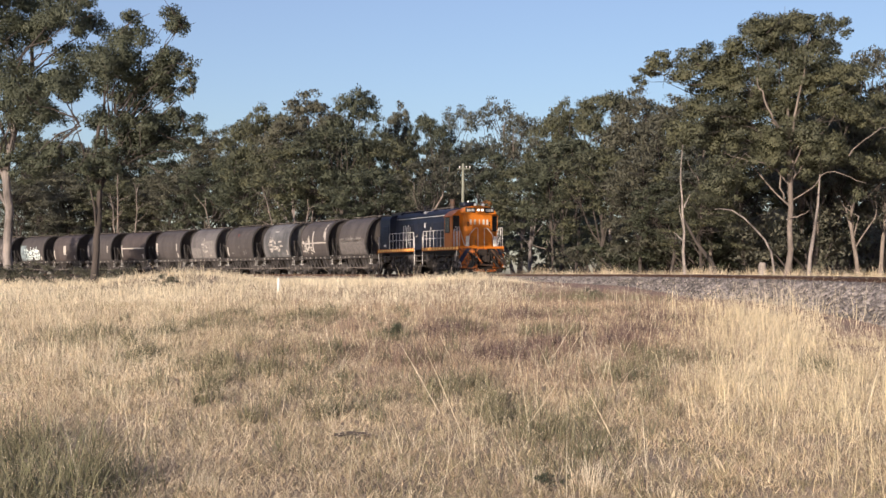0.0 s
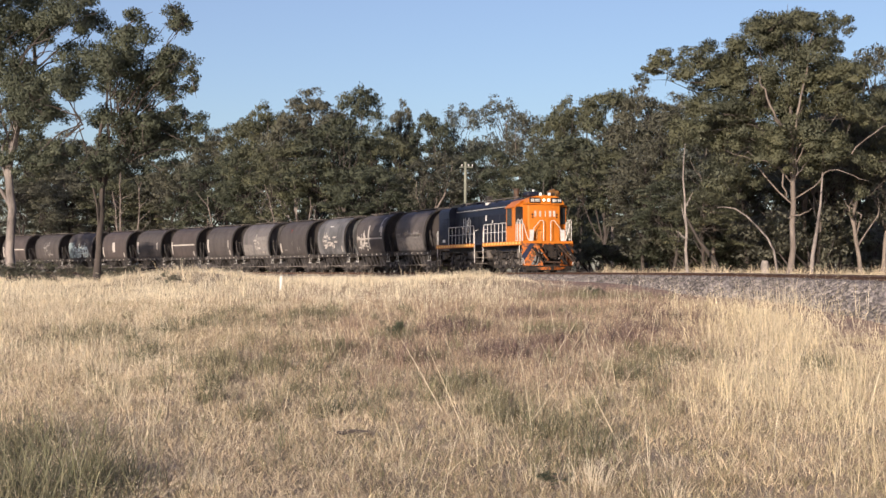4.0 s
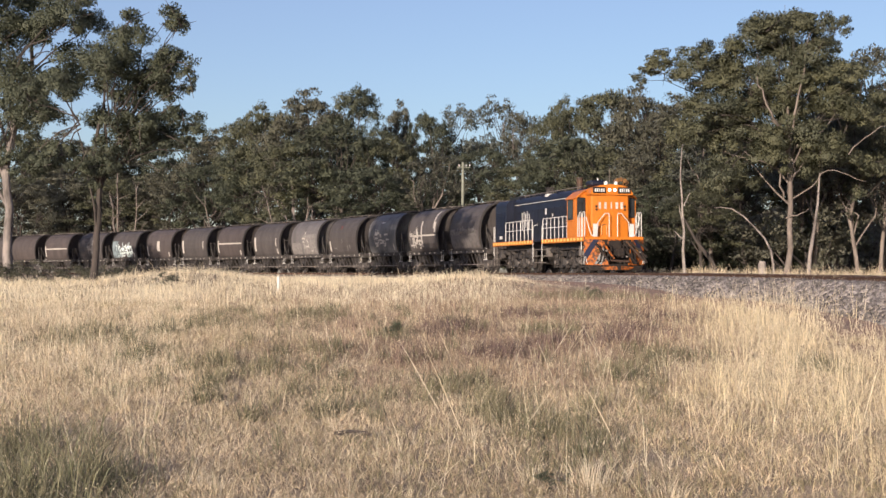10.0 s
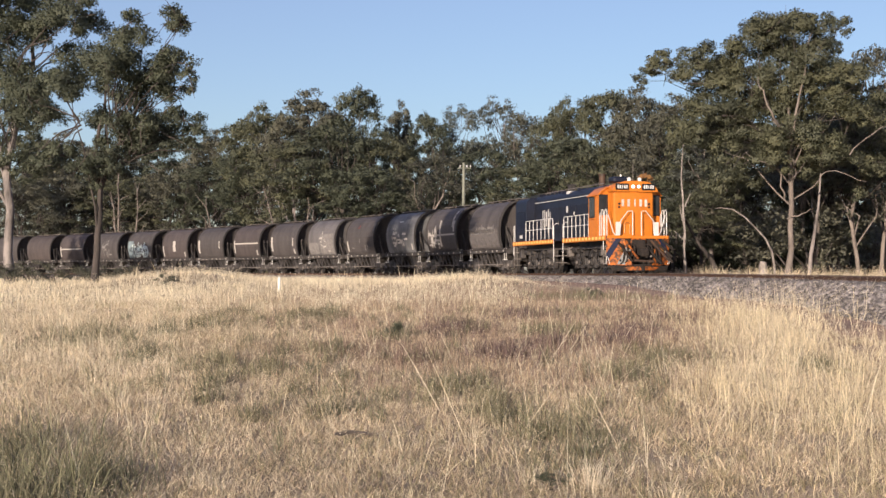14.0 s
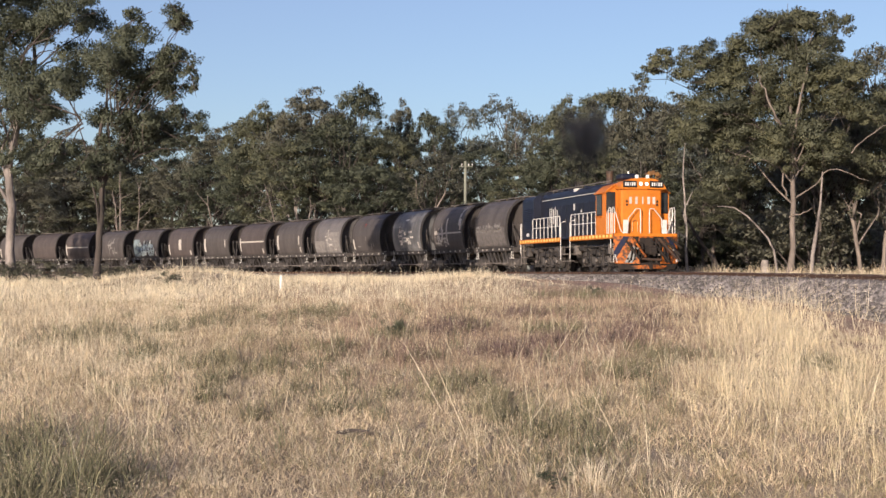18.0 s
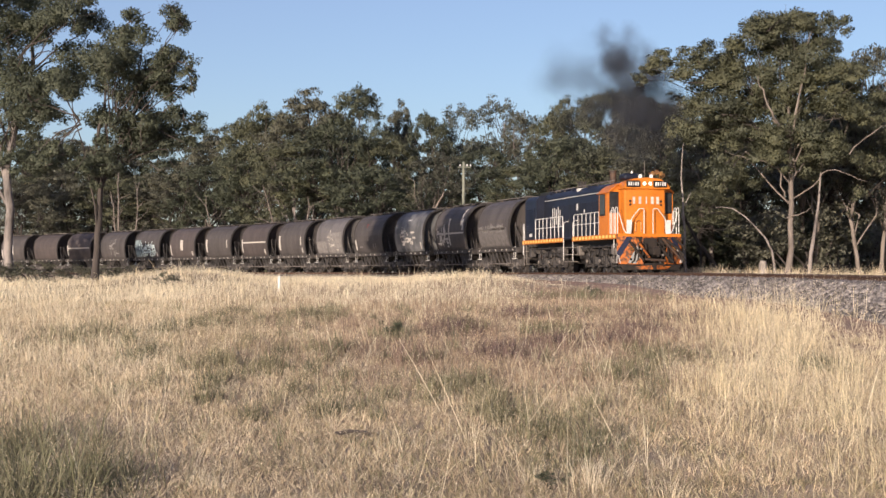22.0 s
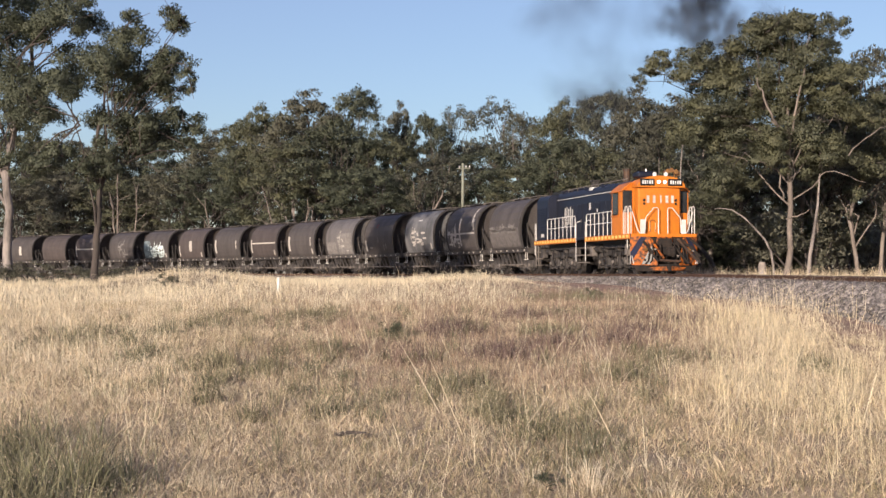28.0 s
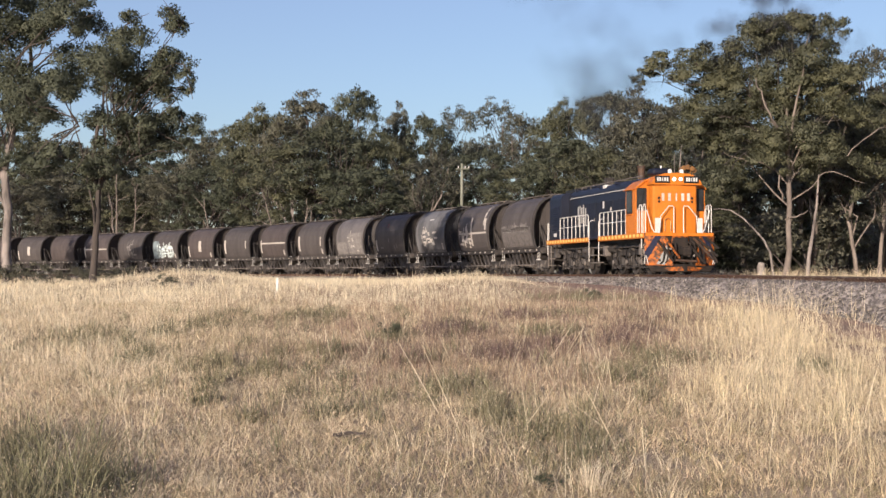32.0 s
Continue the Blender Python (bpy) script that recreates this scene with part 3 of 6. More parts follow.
    z = ground_z(x, y) + rng.uniform(0.02, 0.16, len(x))
    blades("fallen_straw", "broken straw lying on the ground", x, y, h, 0.003 + 0.00016 * y, np.full(len(x), 0.96), M_LITTER, rng, z0=z)
    # matted dead leaf blades close to the ground
    x, y, d, v, q = tufted(60000, 6.6, 30, 0.8, rng, 18, 0.2, 0.5)
    g, b, w, mown = zones(x, y)
    x, y, d, b = few(1 - 0.4 * mown, x, y, d, b)
    h = rng.uniform(0.05, 0.16, len(x))
    pick = rng.uniform(0, 1, len(x))
    for nm, lab, m, k in (("matted_straw", "matted bleached straw close to the ground", M_LITTER, pick < 0.6 - 0.5 * b), ("matted_brown_grass", "matted brown grass close to the ground", M_GRASSBROWN, pick >= 0.6 - 0.5 * b)):
        blades(nm, lab, x[k], y[k], h[k], 0.0036 + 0.00018 * y[k], rng.uniform(0.6, 0.96, k.sum()), m, rng, d[k], droop=0.7)
    # seed heads: small husks at the tips and all through the sward
    t = np.concatenate([tip[rng.integers(0, len(tip), 15000)], tips[1][rng.integers(0, len(tips[1]), 14000)] + rng.normal(0, 0.035, (14000, 3)), tip2[rng.integers(0, len(tip2), 2500)], tip3[rng.integers(0, len(tip3), 7000)], tip4[rng.integers(0, len(tip4), 1200)] + rng.normal(0, 0.04, (1200, 3))])
    x, y, d, v, q = tufted(46000, 6.6, 30, 0.9, rng, 12, 0.25, 0.5)
    g, b, w, mown = zones(x, y)
    x, y = few((1 - 0.75 * b) * (1 - 0.5 * mown), x, y)
    low = np.stack([x, y, ground_z(x, y) + rng.uniform(0.04, 0.26, len(x))], 1)
    c = np.concatenate([t, low])
    n = len(c)
    c = c + rng.normal(0, 0.025, (n, 3))
    L = rng.uniform(0.0025, 0.0062, n) * (1 + c[:, 1] / 18)
    d = rng.normal(0, 1, (n, 3)) * np.array([0.7, 0.7, 0.5]) + np.array([0, 0, -0.6])
    d /= np.linalg.norm(d, axis=1)[:, None]
    e = np.cross(d, rng.normal(0, 1, (n, 3)))
    e /= np.linalg.norm(e, axis=1)[:, None]
    v = np.stack([c, c + d * L[:, None] + e * (L * 0.36)[:, None], c + d * (2 * L)[:, None], c + d * L[:, None] - e * (L * 0.36)[:, None]], 1).reshape(-1, 3)
    a = np.arange(n) * 4
    tagged(new("seed_heads", fast_mesh("seed_heads", v, np.stack([a, a + 1, a + 2, a + 3], 1), M_SEED)),
           "pale papery seed husks on the grass", "grass", kind="stuff")
    # bleached, almost white tufts here and there
    x, y, d, v, q = tufted(42000, 8, 40, 1.1, rng, 60, 0.2, 0.0)
    k = (soft_noise(x, y, 3.5, 23) > 0.15) & (zones(x, y)[1] < 0.4)
    x, y, d, v, q = x[k], y[k], d[k], v[k], q[k]
    blades("bleached_tufts", "bleached pale tufts of dead grass", x, y, 0.17 * v * rng.uniform(0.4, 1.3, len(x)), 0.0018 + 0.0002 * y, np.clip(0.3 + 0.4 * q, 0.1, 0.95), M_SEED, rng, d)
    # far grass beyond the line, up to the trees
    n = 20000
    s = rng.uniform(-30, 40, n)
    q = -3.0 - rng.uniform(0, 1, n) ** 1.6 * 22
    h = np.interp(s, _s, _h)
    x, y = np.interp(s, _s, _x) - q * np.cos(h), np.interp(s, _s, _y) - q * np.sin(h)
    hh = np.where(s > -1.0, rng.uniform(0.3, 0.8, n), rng.uniform(0.2, 0.55, n)) * np.clip(1 + 0.4 * soft_noise(x, y, 4, 51), 0.5, 1.5)
    blades("verge_grass", "bleached grass between the track and the trees", x, y, hh, np.full(n, 0.018), rng.uniform(0.15, 0.8, n), M_GRASS, rng)


def dirt_strip():
    """Bare reddish soil at the foot of the ballast."""
    ss, lat = np.arange(-50, 30, 0.5), np.array([2.3, 2.8, 3.3, 3.8, 4.3, 4.8])
    rng = np.random.default_rng(8)
    h = np.interp(ss, _s, _h)
    X = np.interp(ss, _s, _x)[:, None] - lat[None] * np.cos(h)[:, None]
    Y = np.interp(ss, _s, _y)[:, None] - lat[None] * np.sin(h)[:, None]
    Z = ground_z(X, Y) + 0.035 + rng.normal(0, 0.008, X.shape)
    Z[:, -1] -= 0.12
    k = len(lat)
    a = (np.arange(len(ss) - 1)[:, None] * k + np.arange(k - 1)[None, :]).ravel()
    me = fast_mesh("dirt_strip", np.stack([X.ravel(), Y.ravel(), Z.ravel()], 1), np.stack([a, a + k, a + k + 1, a + 1], 1), M_DIRT)
    me.shade_smooth()
    tagged(new("dirt_strip", me), "bare reddish soil along the foot of the embankment", "ground", kind="structure")


# ================= trees =================
def leaf_mesh(name, pads, size, cover, material, rng, flat=0.72):
    """Slender leaf sprays filling domed pads (x, y, z, radius): loose outlines with gaps."""
    pads = np.asarray(pads, float)
    area = 0.5 * size * size * 0.56
    count = np.maximum(20, (np.pi * pads[:, 3] ** 2 * flat * cover / area)).astype(int)
    idx = np.repeat(np.arange(len(pads)), count)
    n = len(idx)
    d = rng.normal(0, 1, (n, 3))
    d /= np.linalg.norm(d, axis=1)[:, None]
    # lumpy: many small sprays a pad, each a flattened tuft of its own, most of them on the upper dome
    m = 11
    k = rng.integers(0, m, n)
    tw = rng.normal(0, 1, (len(pads), m, 3))
    tw[:, :, 2] = np.where(rng.uniform(0, 1, tw.shape[:2]) < 0.72, np.abs(tw[:, :, 2]), -0.6 * np.abs(tw[:, :, 2]))
    tw /= np.linalg.norm(tw, axis=2)[:, :, None]
    tw *= rng.uniform(0.35, 0.90, (len(pads), m, 1))
    big = rng.uniform(0.30, 0.50, (len(pads), m))
    tuft = d * (rng.uniform(0, 1, n) ** 0.45 * big[idx, k])[:, None] * np.array([1, 1, 0.75])
    off = tw[idx, k] + tuft
    c = pads[idx, :3] + off * pads[idx, 3][:, None] * np.array([1, 1, flat])
    L = size * rng.uniform(0.6, 1.4, n)
    a = rng.normal(0, 1, (n, 3)) * 0.7 + np.array([0, 0, -0.55])
    a /= np.linalg.norm(a, axis=1)[:, None]
    e = np.cross(a, rng.normal(0, 1, (n, 3)))
    e /= np.maximum(1e-6, np.linalg.norm(e, axis=1))[:, None]
    half, wide = (a * (L / 2)[:, None]), e * (L * 0.28)[:, None]
    # leaves of a clump share its rounded shading and turn their faces outwards
    nrm = off / np.maximum(0.05, np.linalg.norm(off, axis=1))[:, None] * 0.45 + tuft / np.maximum(0.03, np.linalg.norm(tuft, axis=1))[:, None] * 0.5 + np.array([0, 0, 0.2]) + rng.normal(0, 0.08, (n, 3))
    nrm /= np.linalg.norm(nrm, axis=1)[:, None]
    face = np.cross(half, wide)
    wide = np.where((np.sum(face * nrm, 1) < 0)[:, None], -wide, wide)
    face = np.cross(half, wide)
    face /= np.maximum(1e-9, np.linalg.norm(face, axis=1))[:, None]
    nrm = nrm * 0.97 + face * 0.12
    nrm /= np.linalg.norm(nrm, axis=1)[:, None]
    v = np.stack([c - half - wide, c + half, c - half * 0.6 + wide], 1).reshape(-1, 3)
    b = np.arange(n) * 3
    me = fast_mesh(name, v, np.stack([b, b + 1, b + 2], 1), material)
    me.shade_smooth()
    me.normals_split_custom_set_from_vertices(np.repeat(nrm, 3, axis=0))
    return me


def crooked(p, q, rng, bend=0.12, n=6, sag=0.0):
    """A crooked way from p to q."""
    p, q = Vector(p), Vector(q)
    d = q - p
    out = []
    off = Vector((0, 0, 0))
    for i in range(n + 1):
        u = i / n
        if 0 < i < n:
            off = off * 0.6 + Vector(rng.normal(0, 1, 3)) * d.length * bend * 0.35
        else:
            off = Vector((0, 0, 0))
        out.append(p + d * u + off + Vector((0, 0, sag * d.length * math.sin(math.pi * u))))
    return out


def wood(fork, pads, radius, rng, lean=(0, 0), limbs=7, seg=9):
    """Meshes of the trunk and its limbs: trunk to the fork height, limbs to the pads."""
    trunk, twigs = bmesh.new(), bmesh.new()
    top = Vector((lean[0], lean[1], fork))
    path = crooked((0, 0, -0.4), top, rng, 0.022, 7)
    tube(trunk, path, [radius * (1.35 if i == 0 else 1.12 if i == 1 else 1 - 0.28 * i / 7) for i in range(8)], seg)
    order = sorted(range(len(pads)), key=lambda i: -pads[i][3])
    ends = [Vector(pads[i][:3]) for i in order]
    main = ends[:limbs]
    leader = max(main, key=lambda m: m.z - 1.5 * math.hypot(m.x - top.x, m.y - top.y))
    for e in main:
        start = path[-1] if e == leader else path[int(rng.integers(4, 8))].copy()
        way = crooked(start, e, rng, 0.06 if e == leader else 0.12, 6, 0.02 if e == leader else 0.10)
        r0 = radius * (0.72 if e == leader else rng.uniform(0.26, 0.44))
        tube(trunk, way, [r0 * (1 - 0.82 * i / 6) for i in range(7)], 7)
    for e in ends[limbs:]:
        near = min(main, key=lambda m: (m - e).length)
        start = near.lerp(top, rng.uniform(0.25, 0.6))
        way = crooked(start, e, rng, 0.14, 4, 0.05)
        tube(twigs, way, [radius * 0.22 * (1 - 0.75 * i / 4) for i in range(5)], 5)
    for e in ends:
        for _ in range(0 if seg < 9 else 2):
            d = Vector(rng.normal(0, 1, 3)).normalized() * rng.uniform(0.5, 1.1)
            tube(twigs, crooked(e - d * 0.2, e + d, rng, 0.15, 2), [0.025, 0.018, 0.008], 3)
    return trunk, twigs


WEEDS = [(-2.9, 16.9, 0.5), (-2.1, 16.4, 0.4), (-0.74, 21.2, 0.45), (0.1, 14.8, 0.4), (1.9, 22.3, 0.6), (5.0, 36.9, 1.5), (3.4, 36.0, 1.2), (3.05, 17.7, 0.6),
         (-2.5, 27.0, 0.8), (-5.5, 21.2, 0.9), (0.9, 12.0, 0.5), (-1.6, 18.2, 0.4), (-3.9, 18.0, 0.5), (1.1, 10.6, 0.6), (2.1, 15.9, 0.5), (4.6, 16.5, 0.4), (-4.2, 24.5, 0.7), (2.6, 27.5, 0.7)]
_r = random.Random(14)
for _ in range(95):      # small dark tufts all over the rough ground
    deep_in = 12.5 + 17 * _r.random() ** 1.3
    WEEDS.append((deep_in * _r.uniform(-0.27, 0.17), deep_in, _r.uniform(0.07, 0.17)))
CORNER = [(-3.0, 9.2, 0.6), (-2.6, 8.4, 0.5), (-3.3, 10.6, 0.5), (-2.3, 9.4, 0.35)]
MAUVE = [(-0.35, 17.4, 0.4), (0.9, 18.6, 0.7), (1.6, 20.0, 0.6), (2.6, 20.5, 0.6), (3.4, 22.5, 0.8), (0.2, 22.5, 0.7), (4.4, 26.0, 1.1), (1.7, 26.5, 1.1)]


def near_any(x, y, spots):
    """How near each place is to one of the spots, 0 to 1, with ragged rims."""
    v = np.zeros(len(x))
    for a, b, r in spots:
        v = np.maximum(v, np.clip(1.5 - np.hypot(x - a, (y - b) * 0.6) / r, 0, 1))
    return np.clip(v + 0.35 * soft_noise(x, y, 0.7, 41) * (v > 0), 0, 1)


def gum_tree(name, label, x, y, fork, pads, radius, leaf, size, cover, seed, bark=None, lean=(0, 0), limbs=7, group="gum trees", bare=()):
    rng = np.random.default_rng(seed)
    t = thing(name, label, "tree", group, pose(x, y, float(ground_z(x, y))))
    pads = [(a, b + rng.normal(0, 0.5), c, r * 1.15) for a, b, c, r in pads]
    pads += [(a + float(np.clip(rng.normal(0, 0.6), -0.8, 0.8)) * r, b + rng.normal(0, 1.0) * r, c - abs(rng.normal(0, 0.7)) * r, r * 0.85) for a, b, c, r in pads]
    trunk, twigs = wood(fork, pads, radius, rng, lean, limbs)
    for r0, way in bare:
        way = [q for p0, p1 in zip(way, way[1:]) for q in crooked(p0, p1, rng, 0.16, 3)[:-1]] + [Vector(way[-1])]
        tube(trunk, way, [r0 * (1 - 0.75 * i / (len(way) - 1)) for i in range(len(way))], 7)
    part("trunk", trunk, bark or M_BARK, t, smooth=60)
    tagged(part("branchwork", twigs, M_BARKDARK, t), kind="stuff")
    part("crown", leaf_mesh("crown", pads, size, cover, leaf, rng, 0.9), leaf, t)
    return t


def umbrella(height, half, rng, n=26, low=0.35, dome=1.0):
    """Pads of a wild gum crown: an uneven dome of rounded clumps with some low skirts."""
    pads = []
    for i in range(n):
        a = i * 2.39996 + rng.uniform(-0.4, 0.4)
        q = math.sqrt((i + 0.5) / n)
        top = low + (1 - low) * math.sqrt(1 - 0.82 * dome * q * q)
        z = height * (top - abs(rng.normal(0, 0.05)) - 0.05)
        pads.append((half * q * math.cos(a) * rng.uniform(0.85, 1.1), half * q * math.sin(a), z, rng.uniform(0.7, 1.3) * half * 0.29))
        if i % 3 != 0:
            pads.append((half * q * math.cos(a + 0.3) * 0.9, half * q * math.sin(a + 0.3) * 0.9, z - height * rng.uniform(0.08, 0.32), rng.uniform(0.8, 1.2) * half * 0.28))
    k = height / max(p[2] + 0.7 * p[3] for p in pads)
    return [(x, y, z * k, r) for x, y, z, r in pads]


def forest(rows, templates, rng, label, group):
    for x, y, height, half in rows:
        tpl = templates[int(rng.integers(0, len(templates)))]
        m = pose(x, y, float(ground_z(x, y)), 0, 0, float(rng.uniform(0, 360)))
        t = thing("gum_tree", label, "tree", group, m)
        k = half * 1.42 / tpl["half"]
        t.scale = (k, k, height * 1.04 / tpl["height"])
        for nm in ("trunk", "branchwork", "crown"):
            ob = part(nm, tpl[nm], None, t)
            if nm == "branchwork":
                tagged(ob, kind="stuff")


def tree_template(height, half, leaf, seed, n=30, low=0.35, cover=1.3, size=0.21, radius=0.22, bark=None):
    rng = np.random.default_rng(seed)
    pads = umbrella(height, half, rng, n, low)
    trunk, twigs = wood(height * 0.38, pads, radius, rng, (rng.normal(0, 0.4), rng.normal(0, 0.4)), 6, 7)
    out = {"height": height, "half": half}
    for nm, bm, m in (("trunk", trunk, bark or M_BARK), ("branchwork", twigs, M_BARKDARK)):
        me = bpy.data.meshes.new(nm)
        bm.to_mesh(me)
        bm.free()
        me.shade_smooth()
        me.materials.append(m)
        out[nm] = me
    out["crown"] = leaf_mesh("crown", pads, size, cover, leaf, rng)
    return out


def shrub_template(seed, leaf, size=0.30, cover=1.5):
    rng = np.random.default_rng(seed)
    pads = [(rng.normal(0, 0.9), rng.normal(0, 0.9), rng.uniform(0.5, 2.3), rng.uniform(0.5, 0.9)) for _ in range(14)]
    bm = bmesh.new()
    for p in pads[:8]:
        tube(bm, crooked((rng.normal(0, 0.15), rng.normal(0, 0.15), -0.2), p[:3], rng, 0.15, 4), [0.06, 0.05, 0.04, 0.03, 0.015], 5)
    me = bpy.data.meshes.new("stems")
    bm.to_mesh(me)
    bm.free()
    me.materials.append(M_BARKDARK)
    return {"stems": me, "foliage": leaf_mesh("foliage", pads, size, cover, leaf, rng)}

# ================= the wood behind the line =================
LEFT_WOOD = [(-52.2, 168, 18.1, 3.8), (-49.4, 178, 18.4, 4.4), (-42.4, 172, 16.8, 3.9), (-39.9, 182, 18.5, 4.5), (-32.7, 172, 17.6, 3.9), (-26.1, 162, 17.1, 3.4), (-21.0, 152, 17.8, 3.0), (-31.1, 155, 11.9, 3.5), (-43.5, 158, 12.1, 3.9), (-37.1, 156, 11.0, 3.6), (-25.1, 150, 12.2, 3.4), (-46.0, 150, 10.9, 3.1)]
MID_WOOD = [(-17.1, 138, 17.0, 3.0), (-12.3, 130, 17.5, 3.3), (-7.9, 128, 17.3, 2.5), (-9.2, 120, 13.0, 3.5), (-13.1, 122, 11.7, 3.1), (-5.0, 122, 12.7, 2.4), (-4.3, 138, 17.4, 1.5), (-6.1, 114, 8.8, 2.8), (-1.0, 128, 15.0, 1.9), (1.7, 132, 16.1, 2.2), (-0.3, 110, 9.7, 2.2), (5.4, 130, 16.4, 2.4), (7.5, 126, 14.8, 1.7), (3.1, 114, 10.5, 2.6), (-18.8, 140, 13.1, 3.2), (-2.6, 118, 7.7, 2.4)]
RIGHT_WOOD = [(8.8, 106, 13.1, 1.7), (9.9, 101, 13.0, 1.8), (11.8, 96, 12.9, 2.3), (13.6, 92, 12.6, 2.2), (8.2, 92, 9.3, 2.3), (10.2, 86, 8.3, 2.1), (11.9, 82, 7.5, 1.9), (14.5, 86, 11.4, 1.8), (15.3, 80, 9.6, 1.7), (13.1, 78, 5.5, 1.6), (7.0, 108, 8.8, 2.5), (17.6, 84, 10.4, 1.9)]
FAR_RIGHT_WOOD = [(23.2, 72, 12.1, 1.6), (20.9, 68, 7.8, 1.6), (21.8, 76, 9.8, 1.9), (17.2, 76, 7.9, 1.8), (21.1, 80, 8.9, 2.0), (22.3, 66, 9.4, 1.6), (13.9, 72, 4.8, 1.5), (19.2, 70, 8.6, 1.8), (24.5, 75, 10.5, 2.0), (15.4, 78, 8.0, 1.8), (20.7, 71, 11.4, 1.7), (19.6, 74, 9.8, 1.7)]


def trees():
    rng = np.random.default_rng(77)
    wide = [tree_template(15, 4.5, M_LEAF[0], 101, 30, 0.30, bark=M_BARKDARK), tree_template(15, 4.5, M_LEAF[2], 102, 34, 0.26, bark=M_BARKDARK),
            tree_template(15, 4.5, M_LEAF[0], 103, 30, 0.36, bark=M_BARKGREY), tree_template(15, 4.5, M_LEAF[3], 108, 34, 0.28, bark=M_BARKDARK)]
    grey = [tree_template(15, 4.0, M_LEAF[1], 104, 26, 0.36, cover=1.1), tree_template(15, 4.0, M_LEAF[3], 105, 26, 0.34, cover=0.85)]
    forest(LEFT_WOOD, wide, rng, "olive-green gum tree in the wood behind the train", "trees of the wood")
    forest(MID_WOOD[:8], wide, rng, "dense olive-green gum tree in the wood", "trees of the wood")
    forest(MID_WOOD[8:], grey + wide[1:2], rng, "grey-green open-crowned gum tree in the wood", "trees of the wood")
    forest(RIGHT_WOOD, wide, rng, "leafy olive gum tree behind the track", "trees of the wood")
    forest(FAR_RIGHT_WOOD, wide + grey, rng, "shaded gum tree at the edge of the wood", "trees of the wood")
    # second, darker rank with crowns down to the ground
    deep = [tree_template(11, 5.0, M_LEAF[2], 106, 18, 0.10, cover=1.4, size=0.6), tree_template(11, 5.0, M_LEAF[3], 107, 18, 0.12, cover=1.4, size=0.6)]
    rows = []
    for i in range(40):
        s = -42 + i * 5.6
        p = beside(s, -38 - (i % 3) * 9 - rng.uniform(0, 6))
        rows.append((p.x, p.y, rng.uniform(7.5, 9.5) if s < 40 else rng.uniform(8.5, 11.5), rng.uniform(3.6, 4.4)))
    forest(rows, deep, rng, "low-branching gum tree deep in the wood", "trees deep in the wood")
    # trees beside the view, whose shade falls over the far end of the line
    forest([(-51.2, 97.1, 13.2, 1.6), (-45.3, 83.3, 10.4, 2.6)], wide, rng, "gum tree in the paddock beside the line", "gum trees in the paddock")
    rows = []
    for i in range(22):
        p = beside(8 + i * 6.0, -70 - (i % 2) * 8 - rng.uniform(0, 6))
        rows.append((p.x, p.y, rng.uniform(8.0, 10.0), rng.uniform(4.2, 5.2)))
    forest(rows, deep, rng, "low-branching gum tree deep in the wood", "trees deep in the wood")
    # shrubs under the trees
    tpl = [shrub_template(201, M_LEAF[2]), shrub_template(202, M_LEAF[0]), shrub_template(203, M_LEAF[3])]
    fine = [shrub_template(204, M_LEAF[3], 0.13, 1.0), shrub_template(205, M_LEAF[2], 0.13, 1.1)]
    for i in range(84):
        s = rng.uniform(-30, 110) if i < 64 else rng.uniform(12, 36)
        p = beside(s, -rng.uniform(17, 40) - max(0, s) * 0.05 if i < 64 else -rng.uniform(9, 24))
        t = thing("shrub", "dark bushy undergrowth at the foot of the trees", "shrub", "undergrowth",
                  pose(p.x, p.y, float(ground_z(p.x, p.y)), 0, 0, float(rng.uniform(0, 360))))
        k = rng.uniform(0.8, 1.5)
        t.scale = (k * 1.2, k * 1.2, k)
        q = tpl[i % 3] if i < 64 else fine[i % 2]
        tagged(part("woody_base", q["stems"], None, t), kind="stuff"), part("foliage", q["foliage"], None, t)
    # low scrub at the feet of the paddock trees, its row standing in for tree shade, and on the mound, and single herbs
    for x, y, k, flat, label in ((-17.0, 54.0, 0.42, 0.8, "low grey-green scrub at the foot of a gum tree"), (-16.2, 54.6, 0.50, 0.7, "low grey-green scrub at the foot of a gum tree"),
                                 (-15.3, 54.2, 0.42, 0.6, "low grey-green scrub put where tree shade darkens the grass"), (-14.4, 54.8, 0.45, 0.6, "low grey-green scrub put where tree shade darkens the grass"), (-13.5, 54.0, 0.40, 0.6, "low grey-green scrub put where tree shade darkens the grass"),
                                 (-12.5, 54.4, 0.36, 0.6, "low grey-green scrub put where tree shade darkens the grass"), (-9.4, 46.5, 0.20, 0.9, "small dark twiggy bush on the grassy mound"),
                                 (-0.74, 21.1, 0.08, 1.4, "small upright green herb in the dry grass"), (0.77, 9.4, 0.045, 1.0, "tiny green weed in the straw"), (4.2, 38.5, 0.16, 0.7, "small green bush near the embankment")):
        t = thing("shrub", label, "shrub", "low scrub", pose(x, y, float(ground_z(x, y)), 0, 0, x * 77 % 360))
        t.scale = (k, k, k * flat)
        q = fine[int(y) % 2]
        tagged(part("woody_base", q["stems"], None, t), kind="stuff"), part("foliage", q["foliage"], None, t)
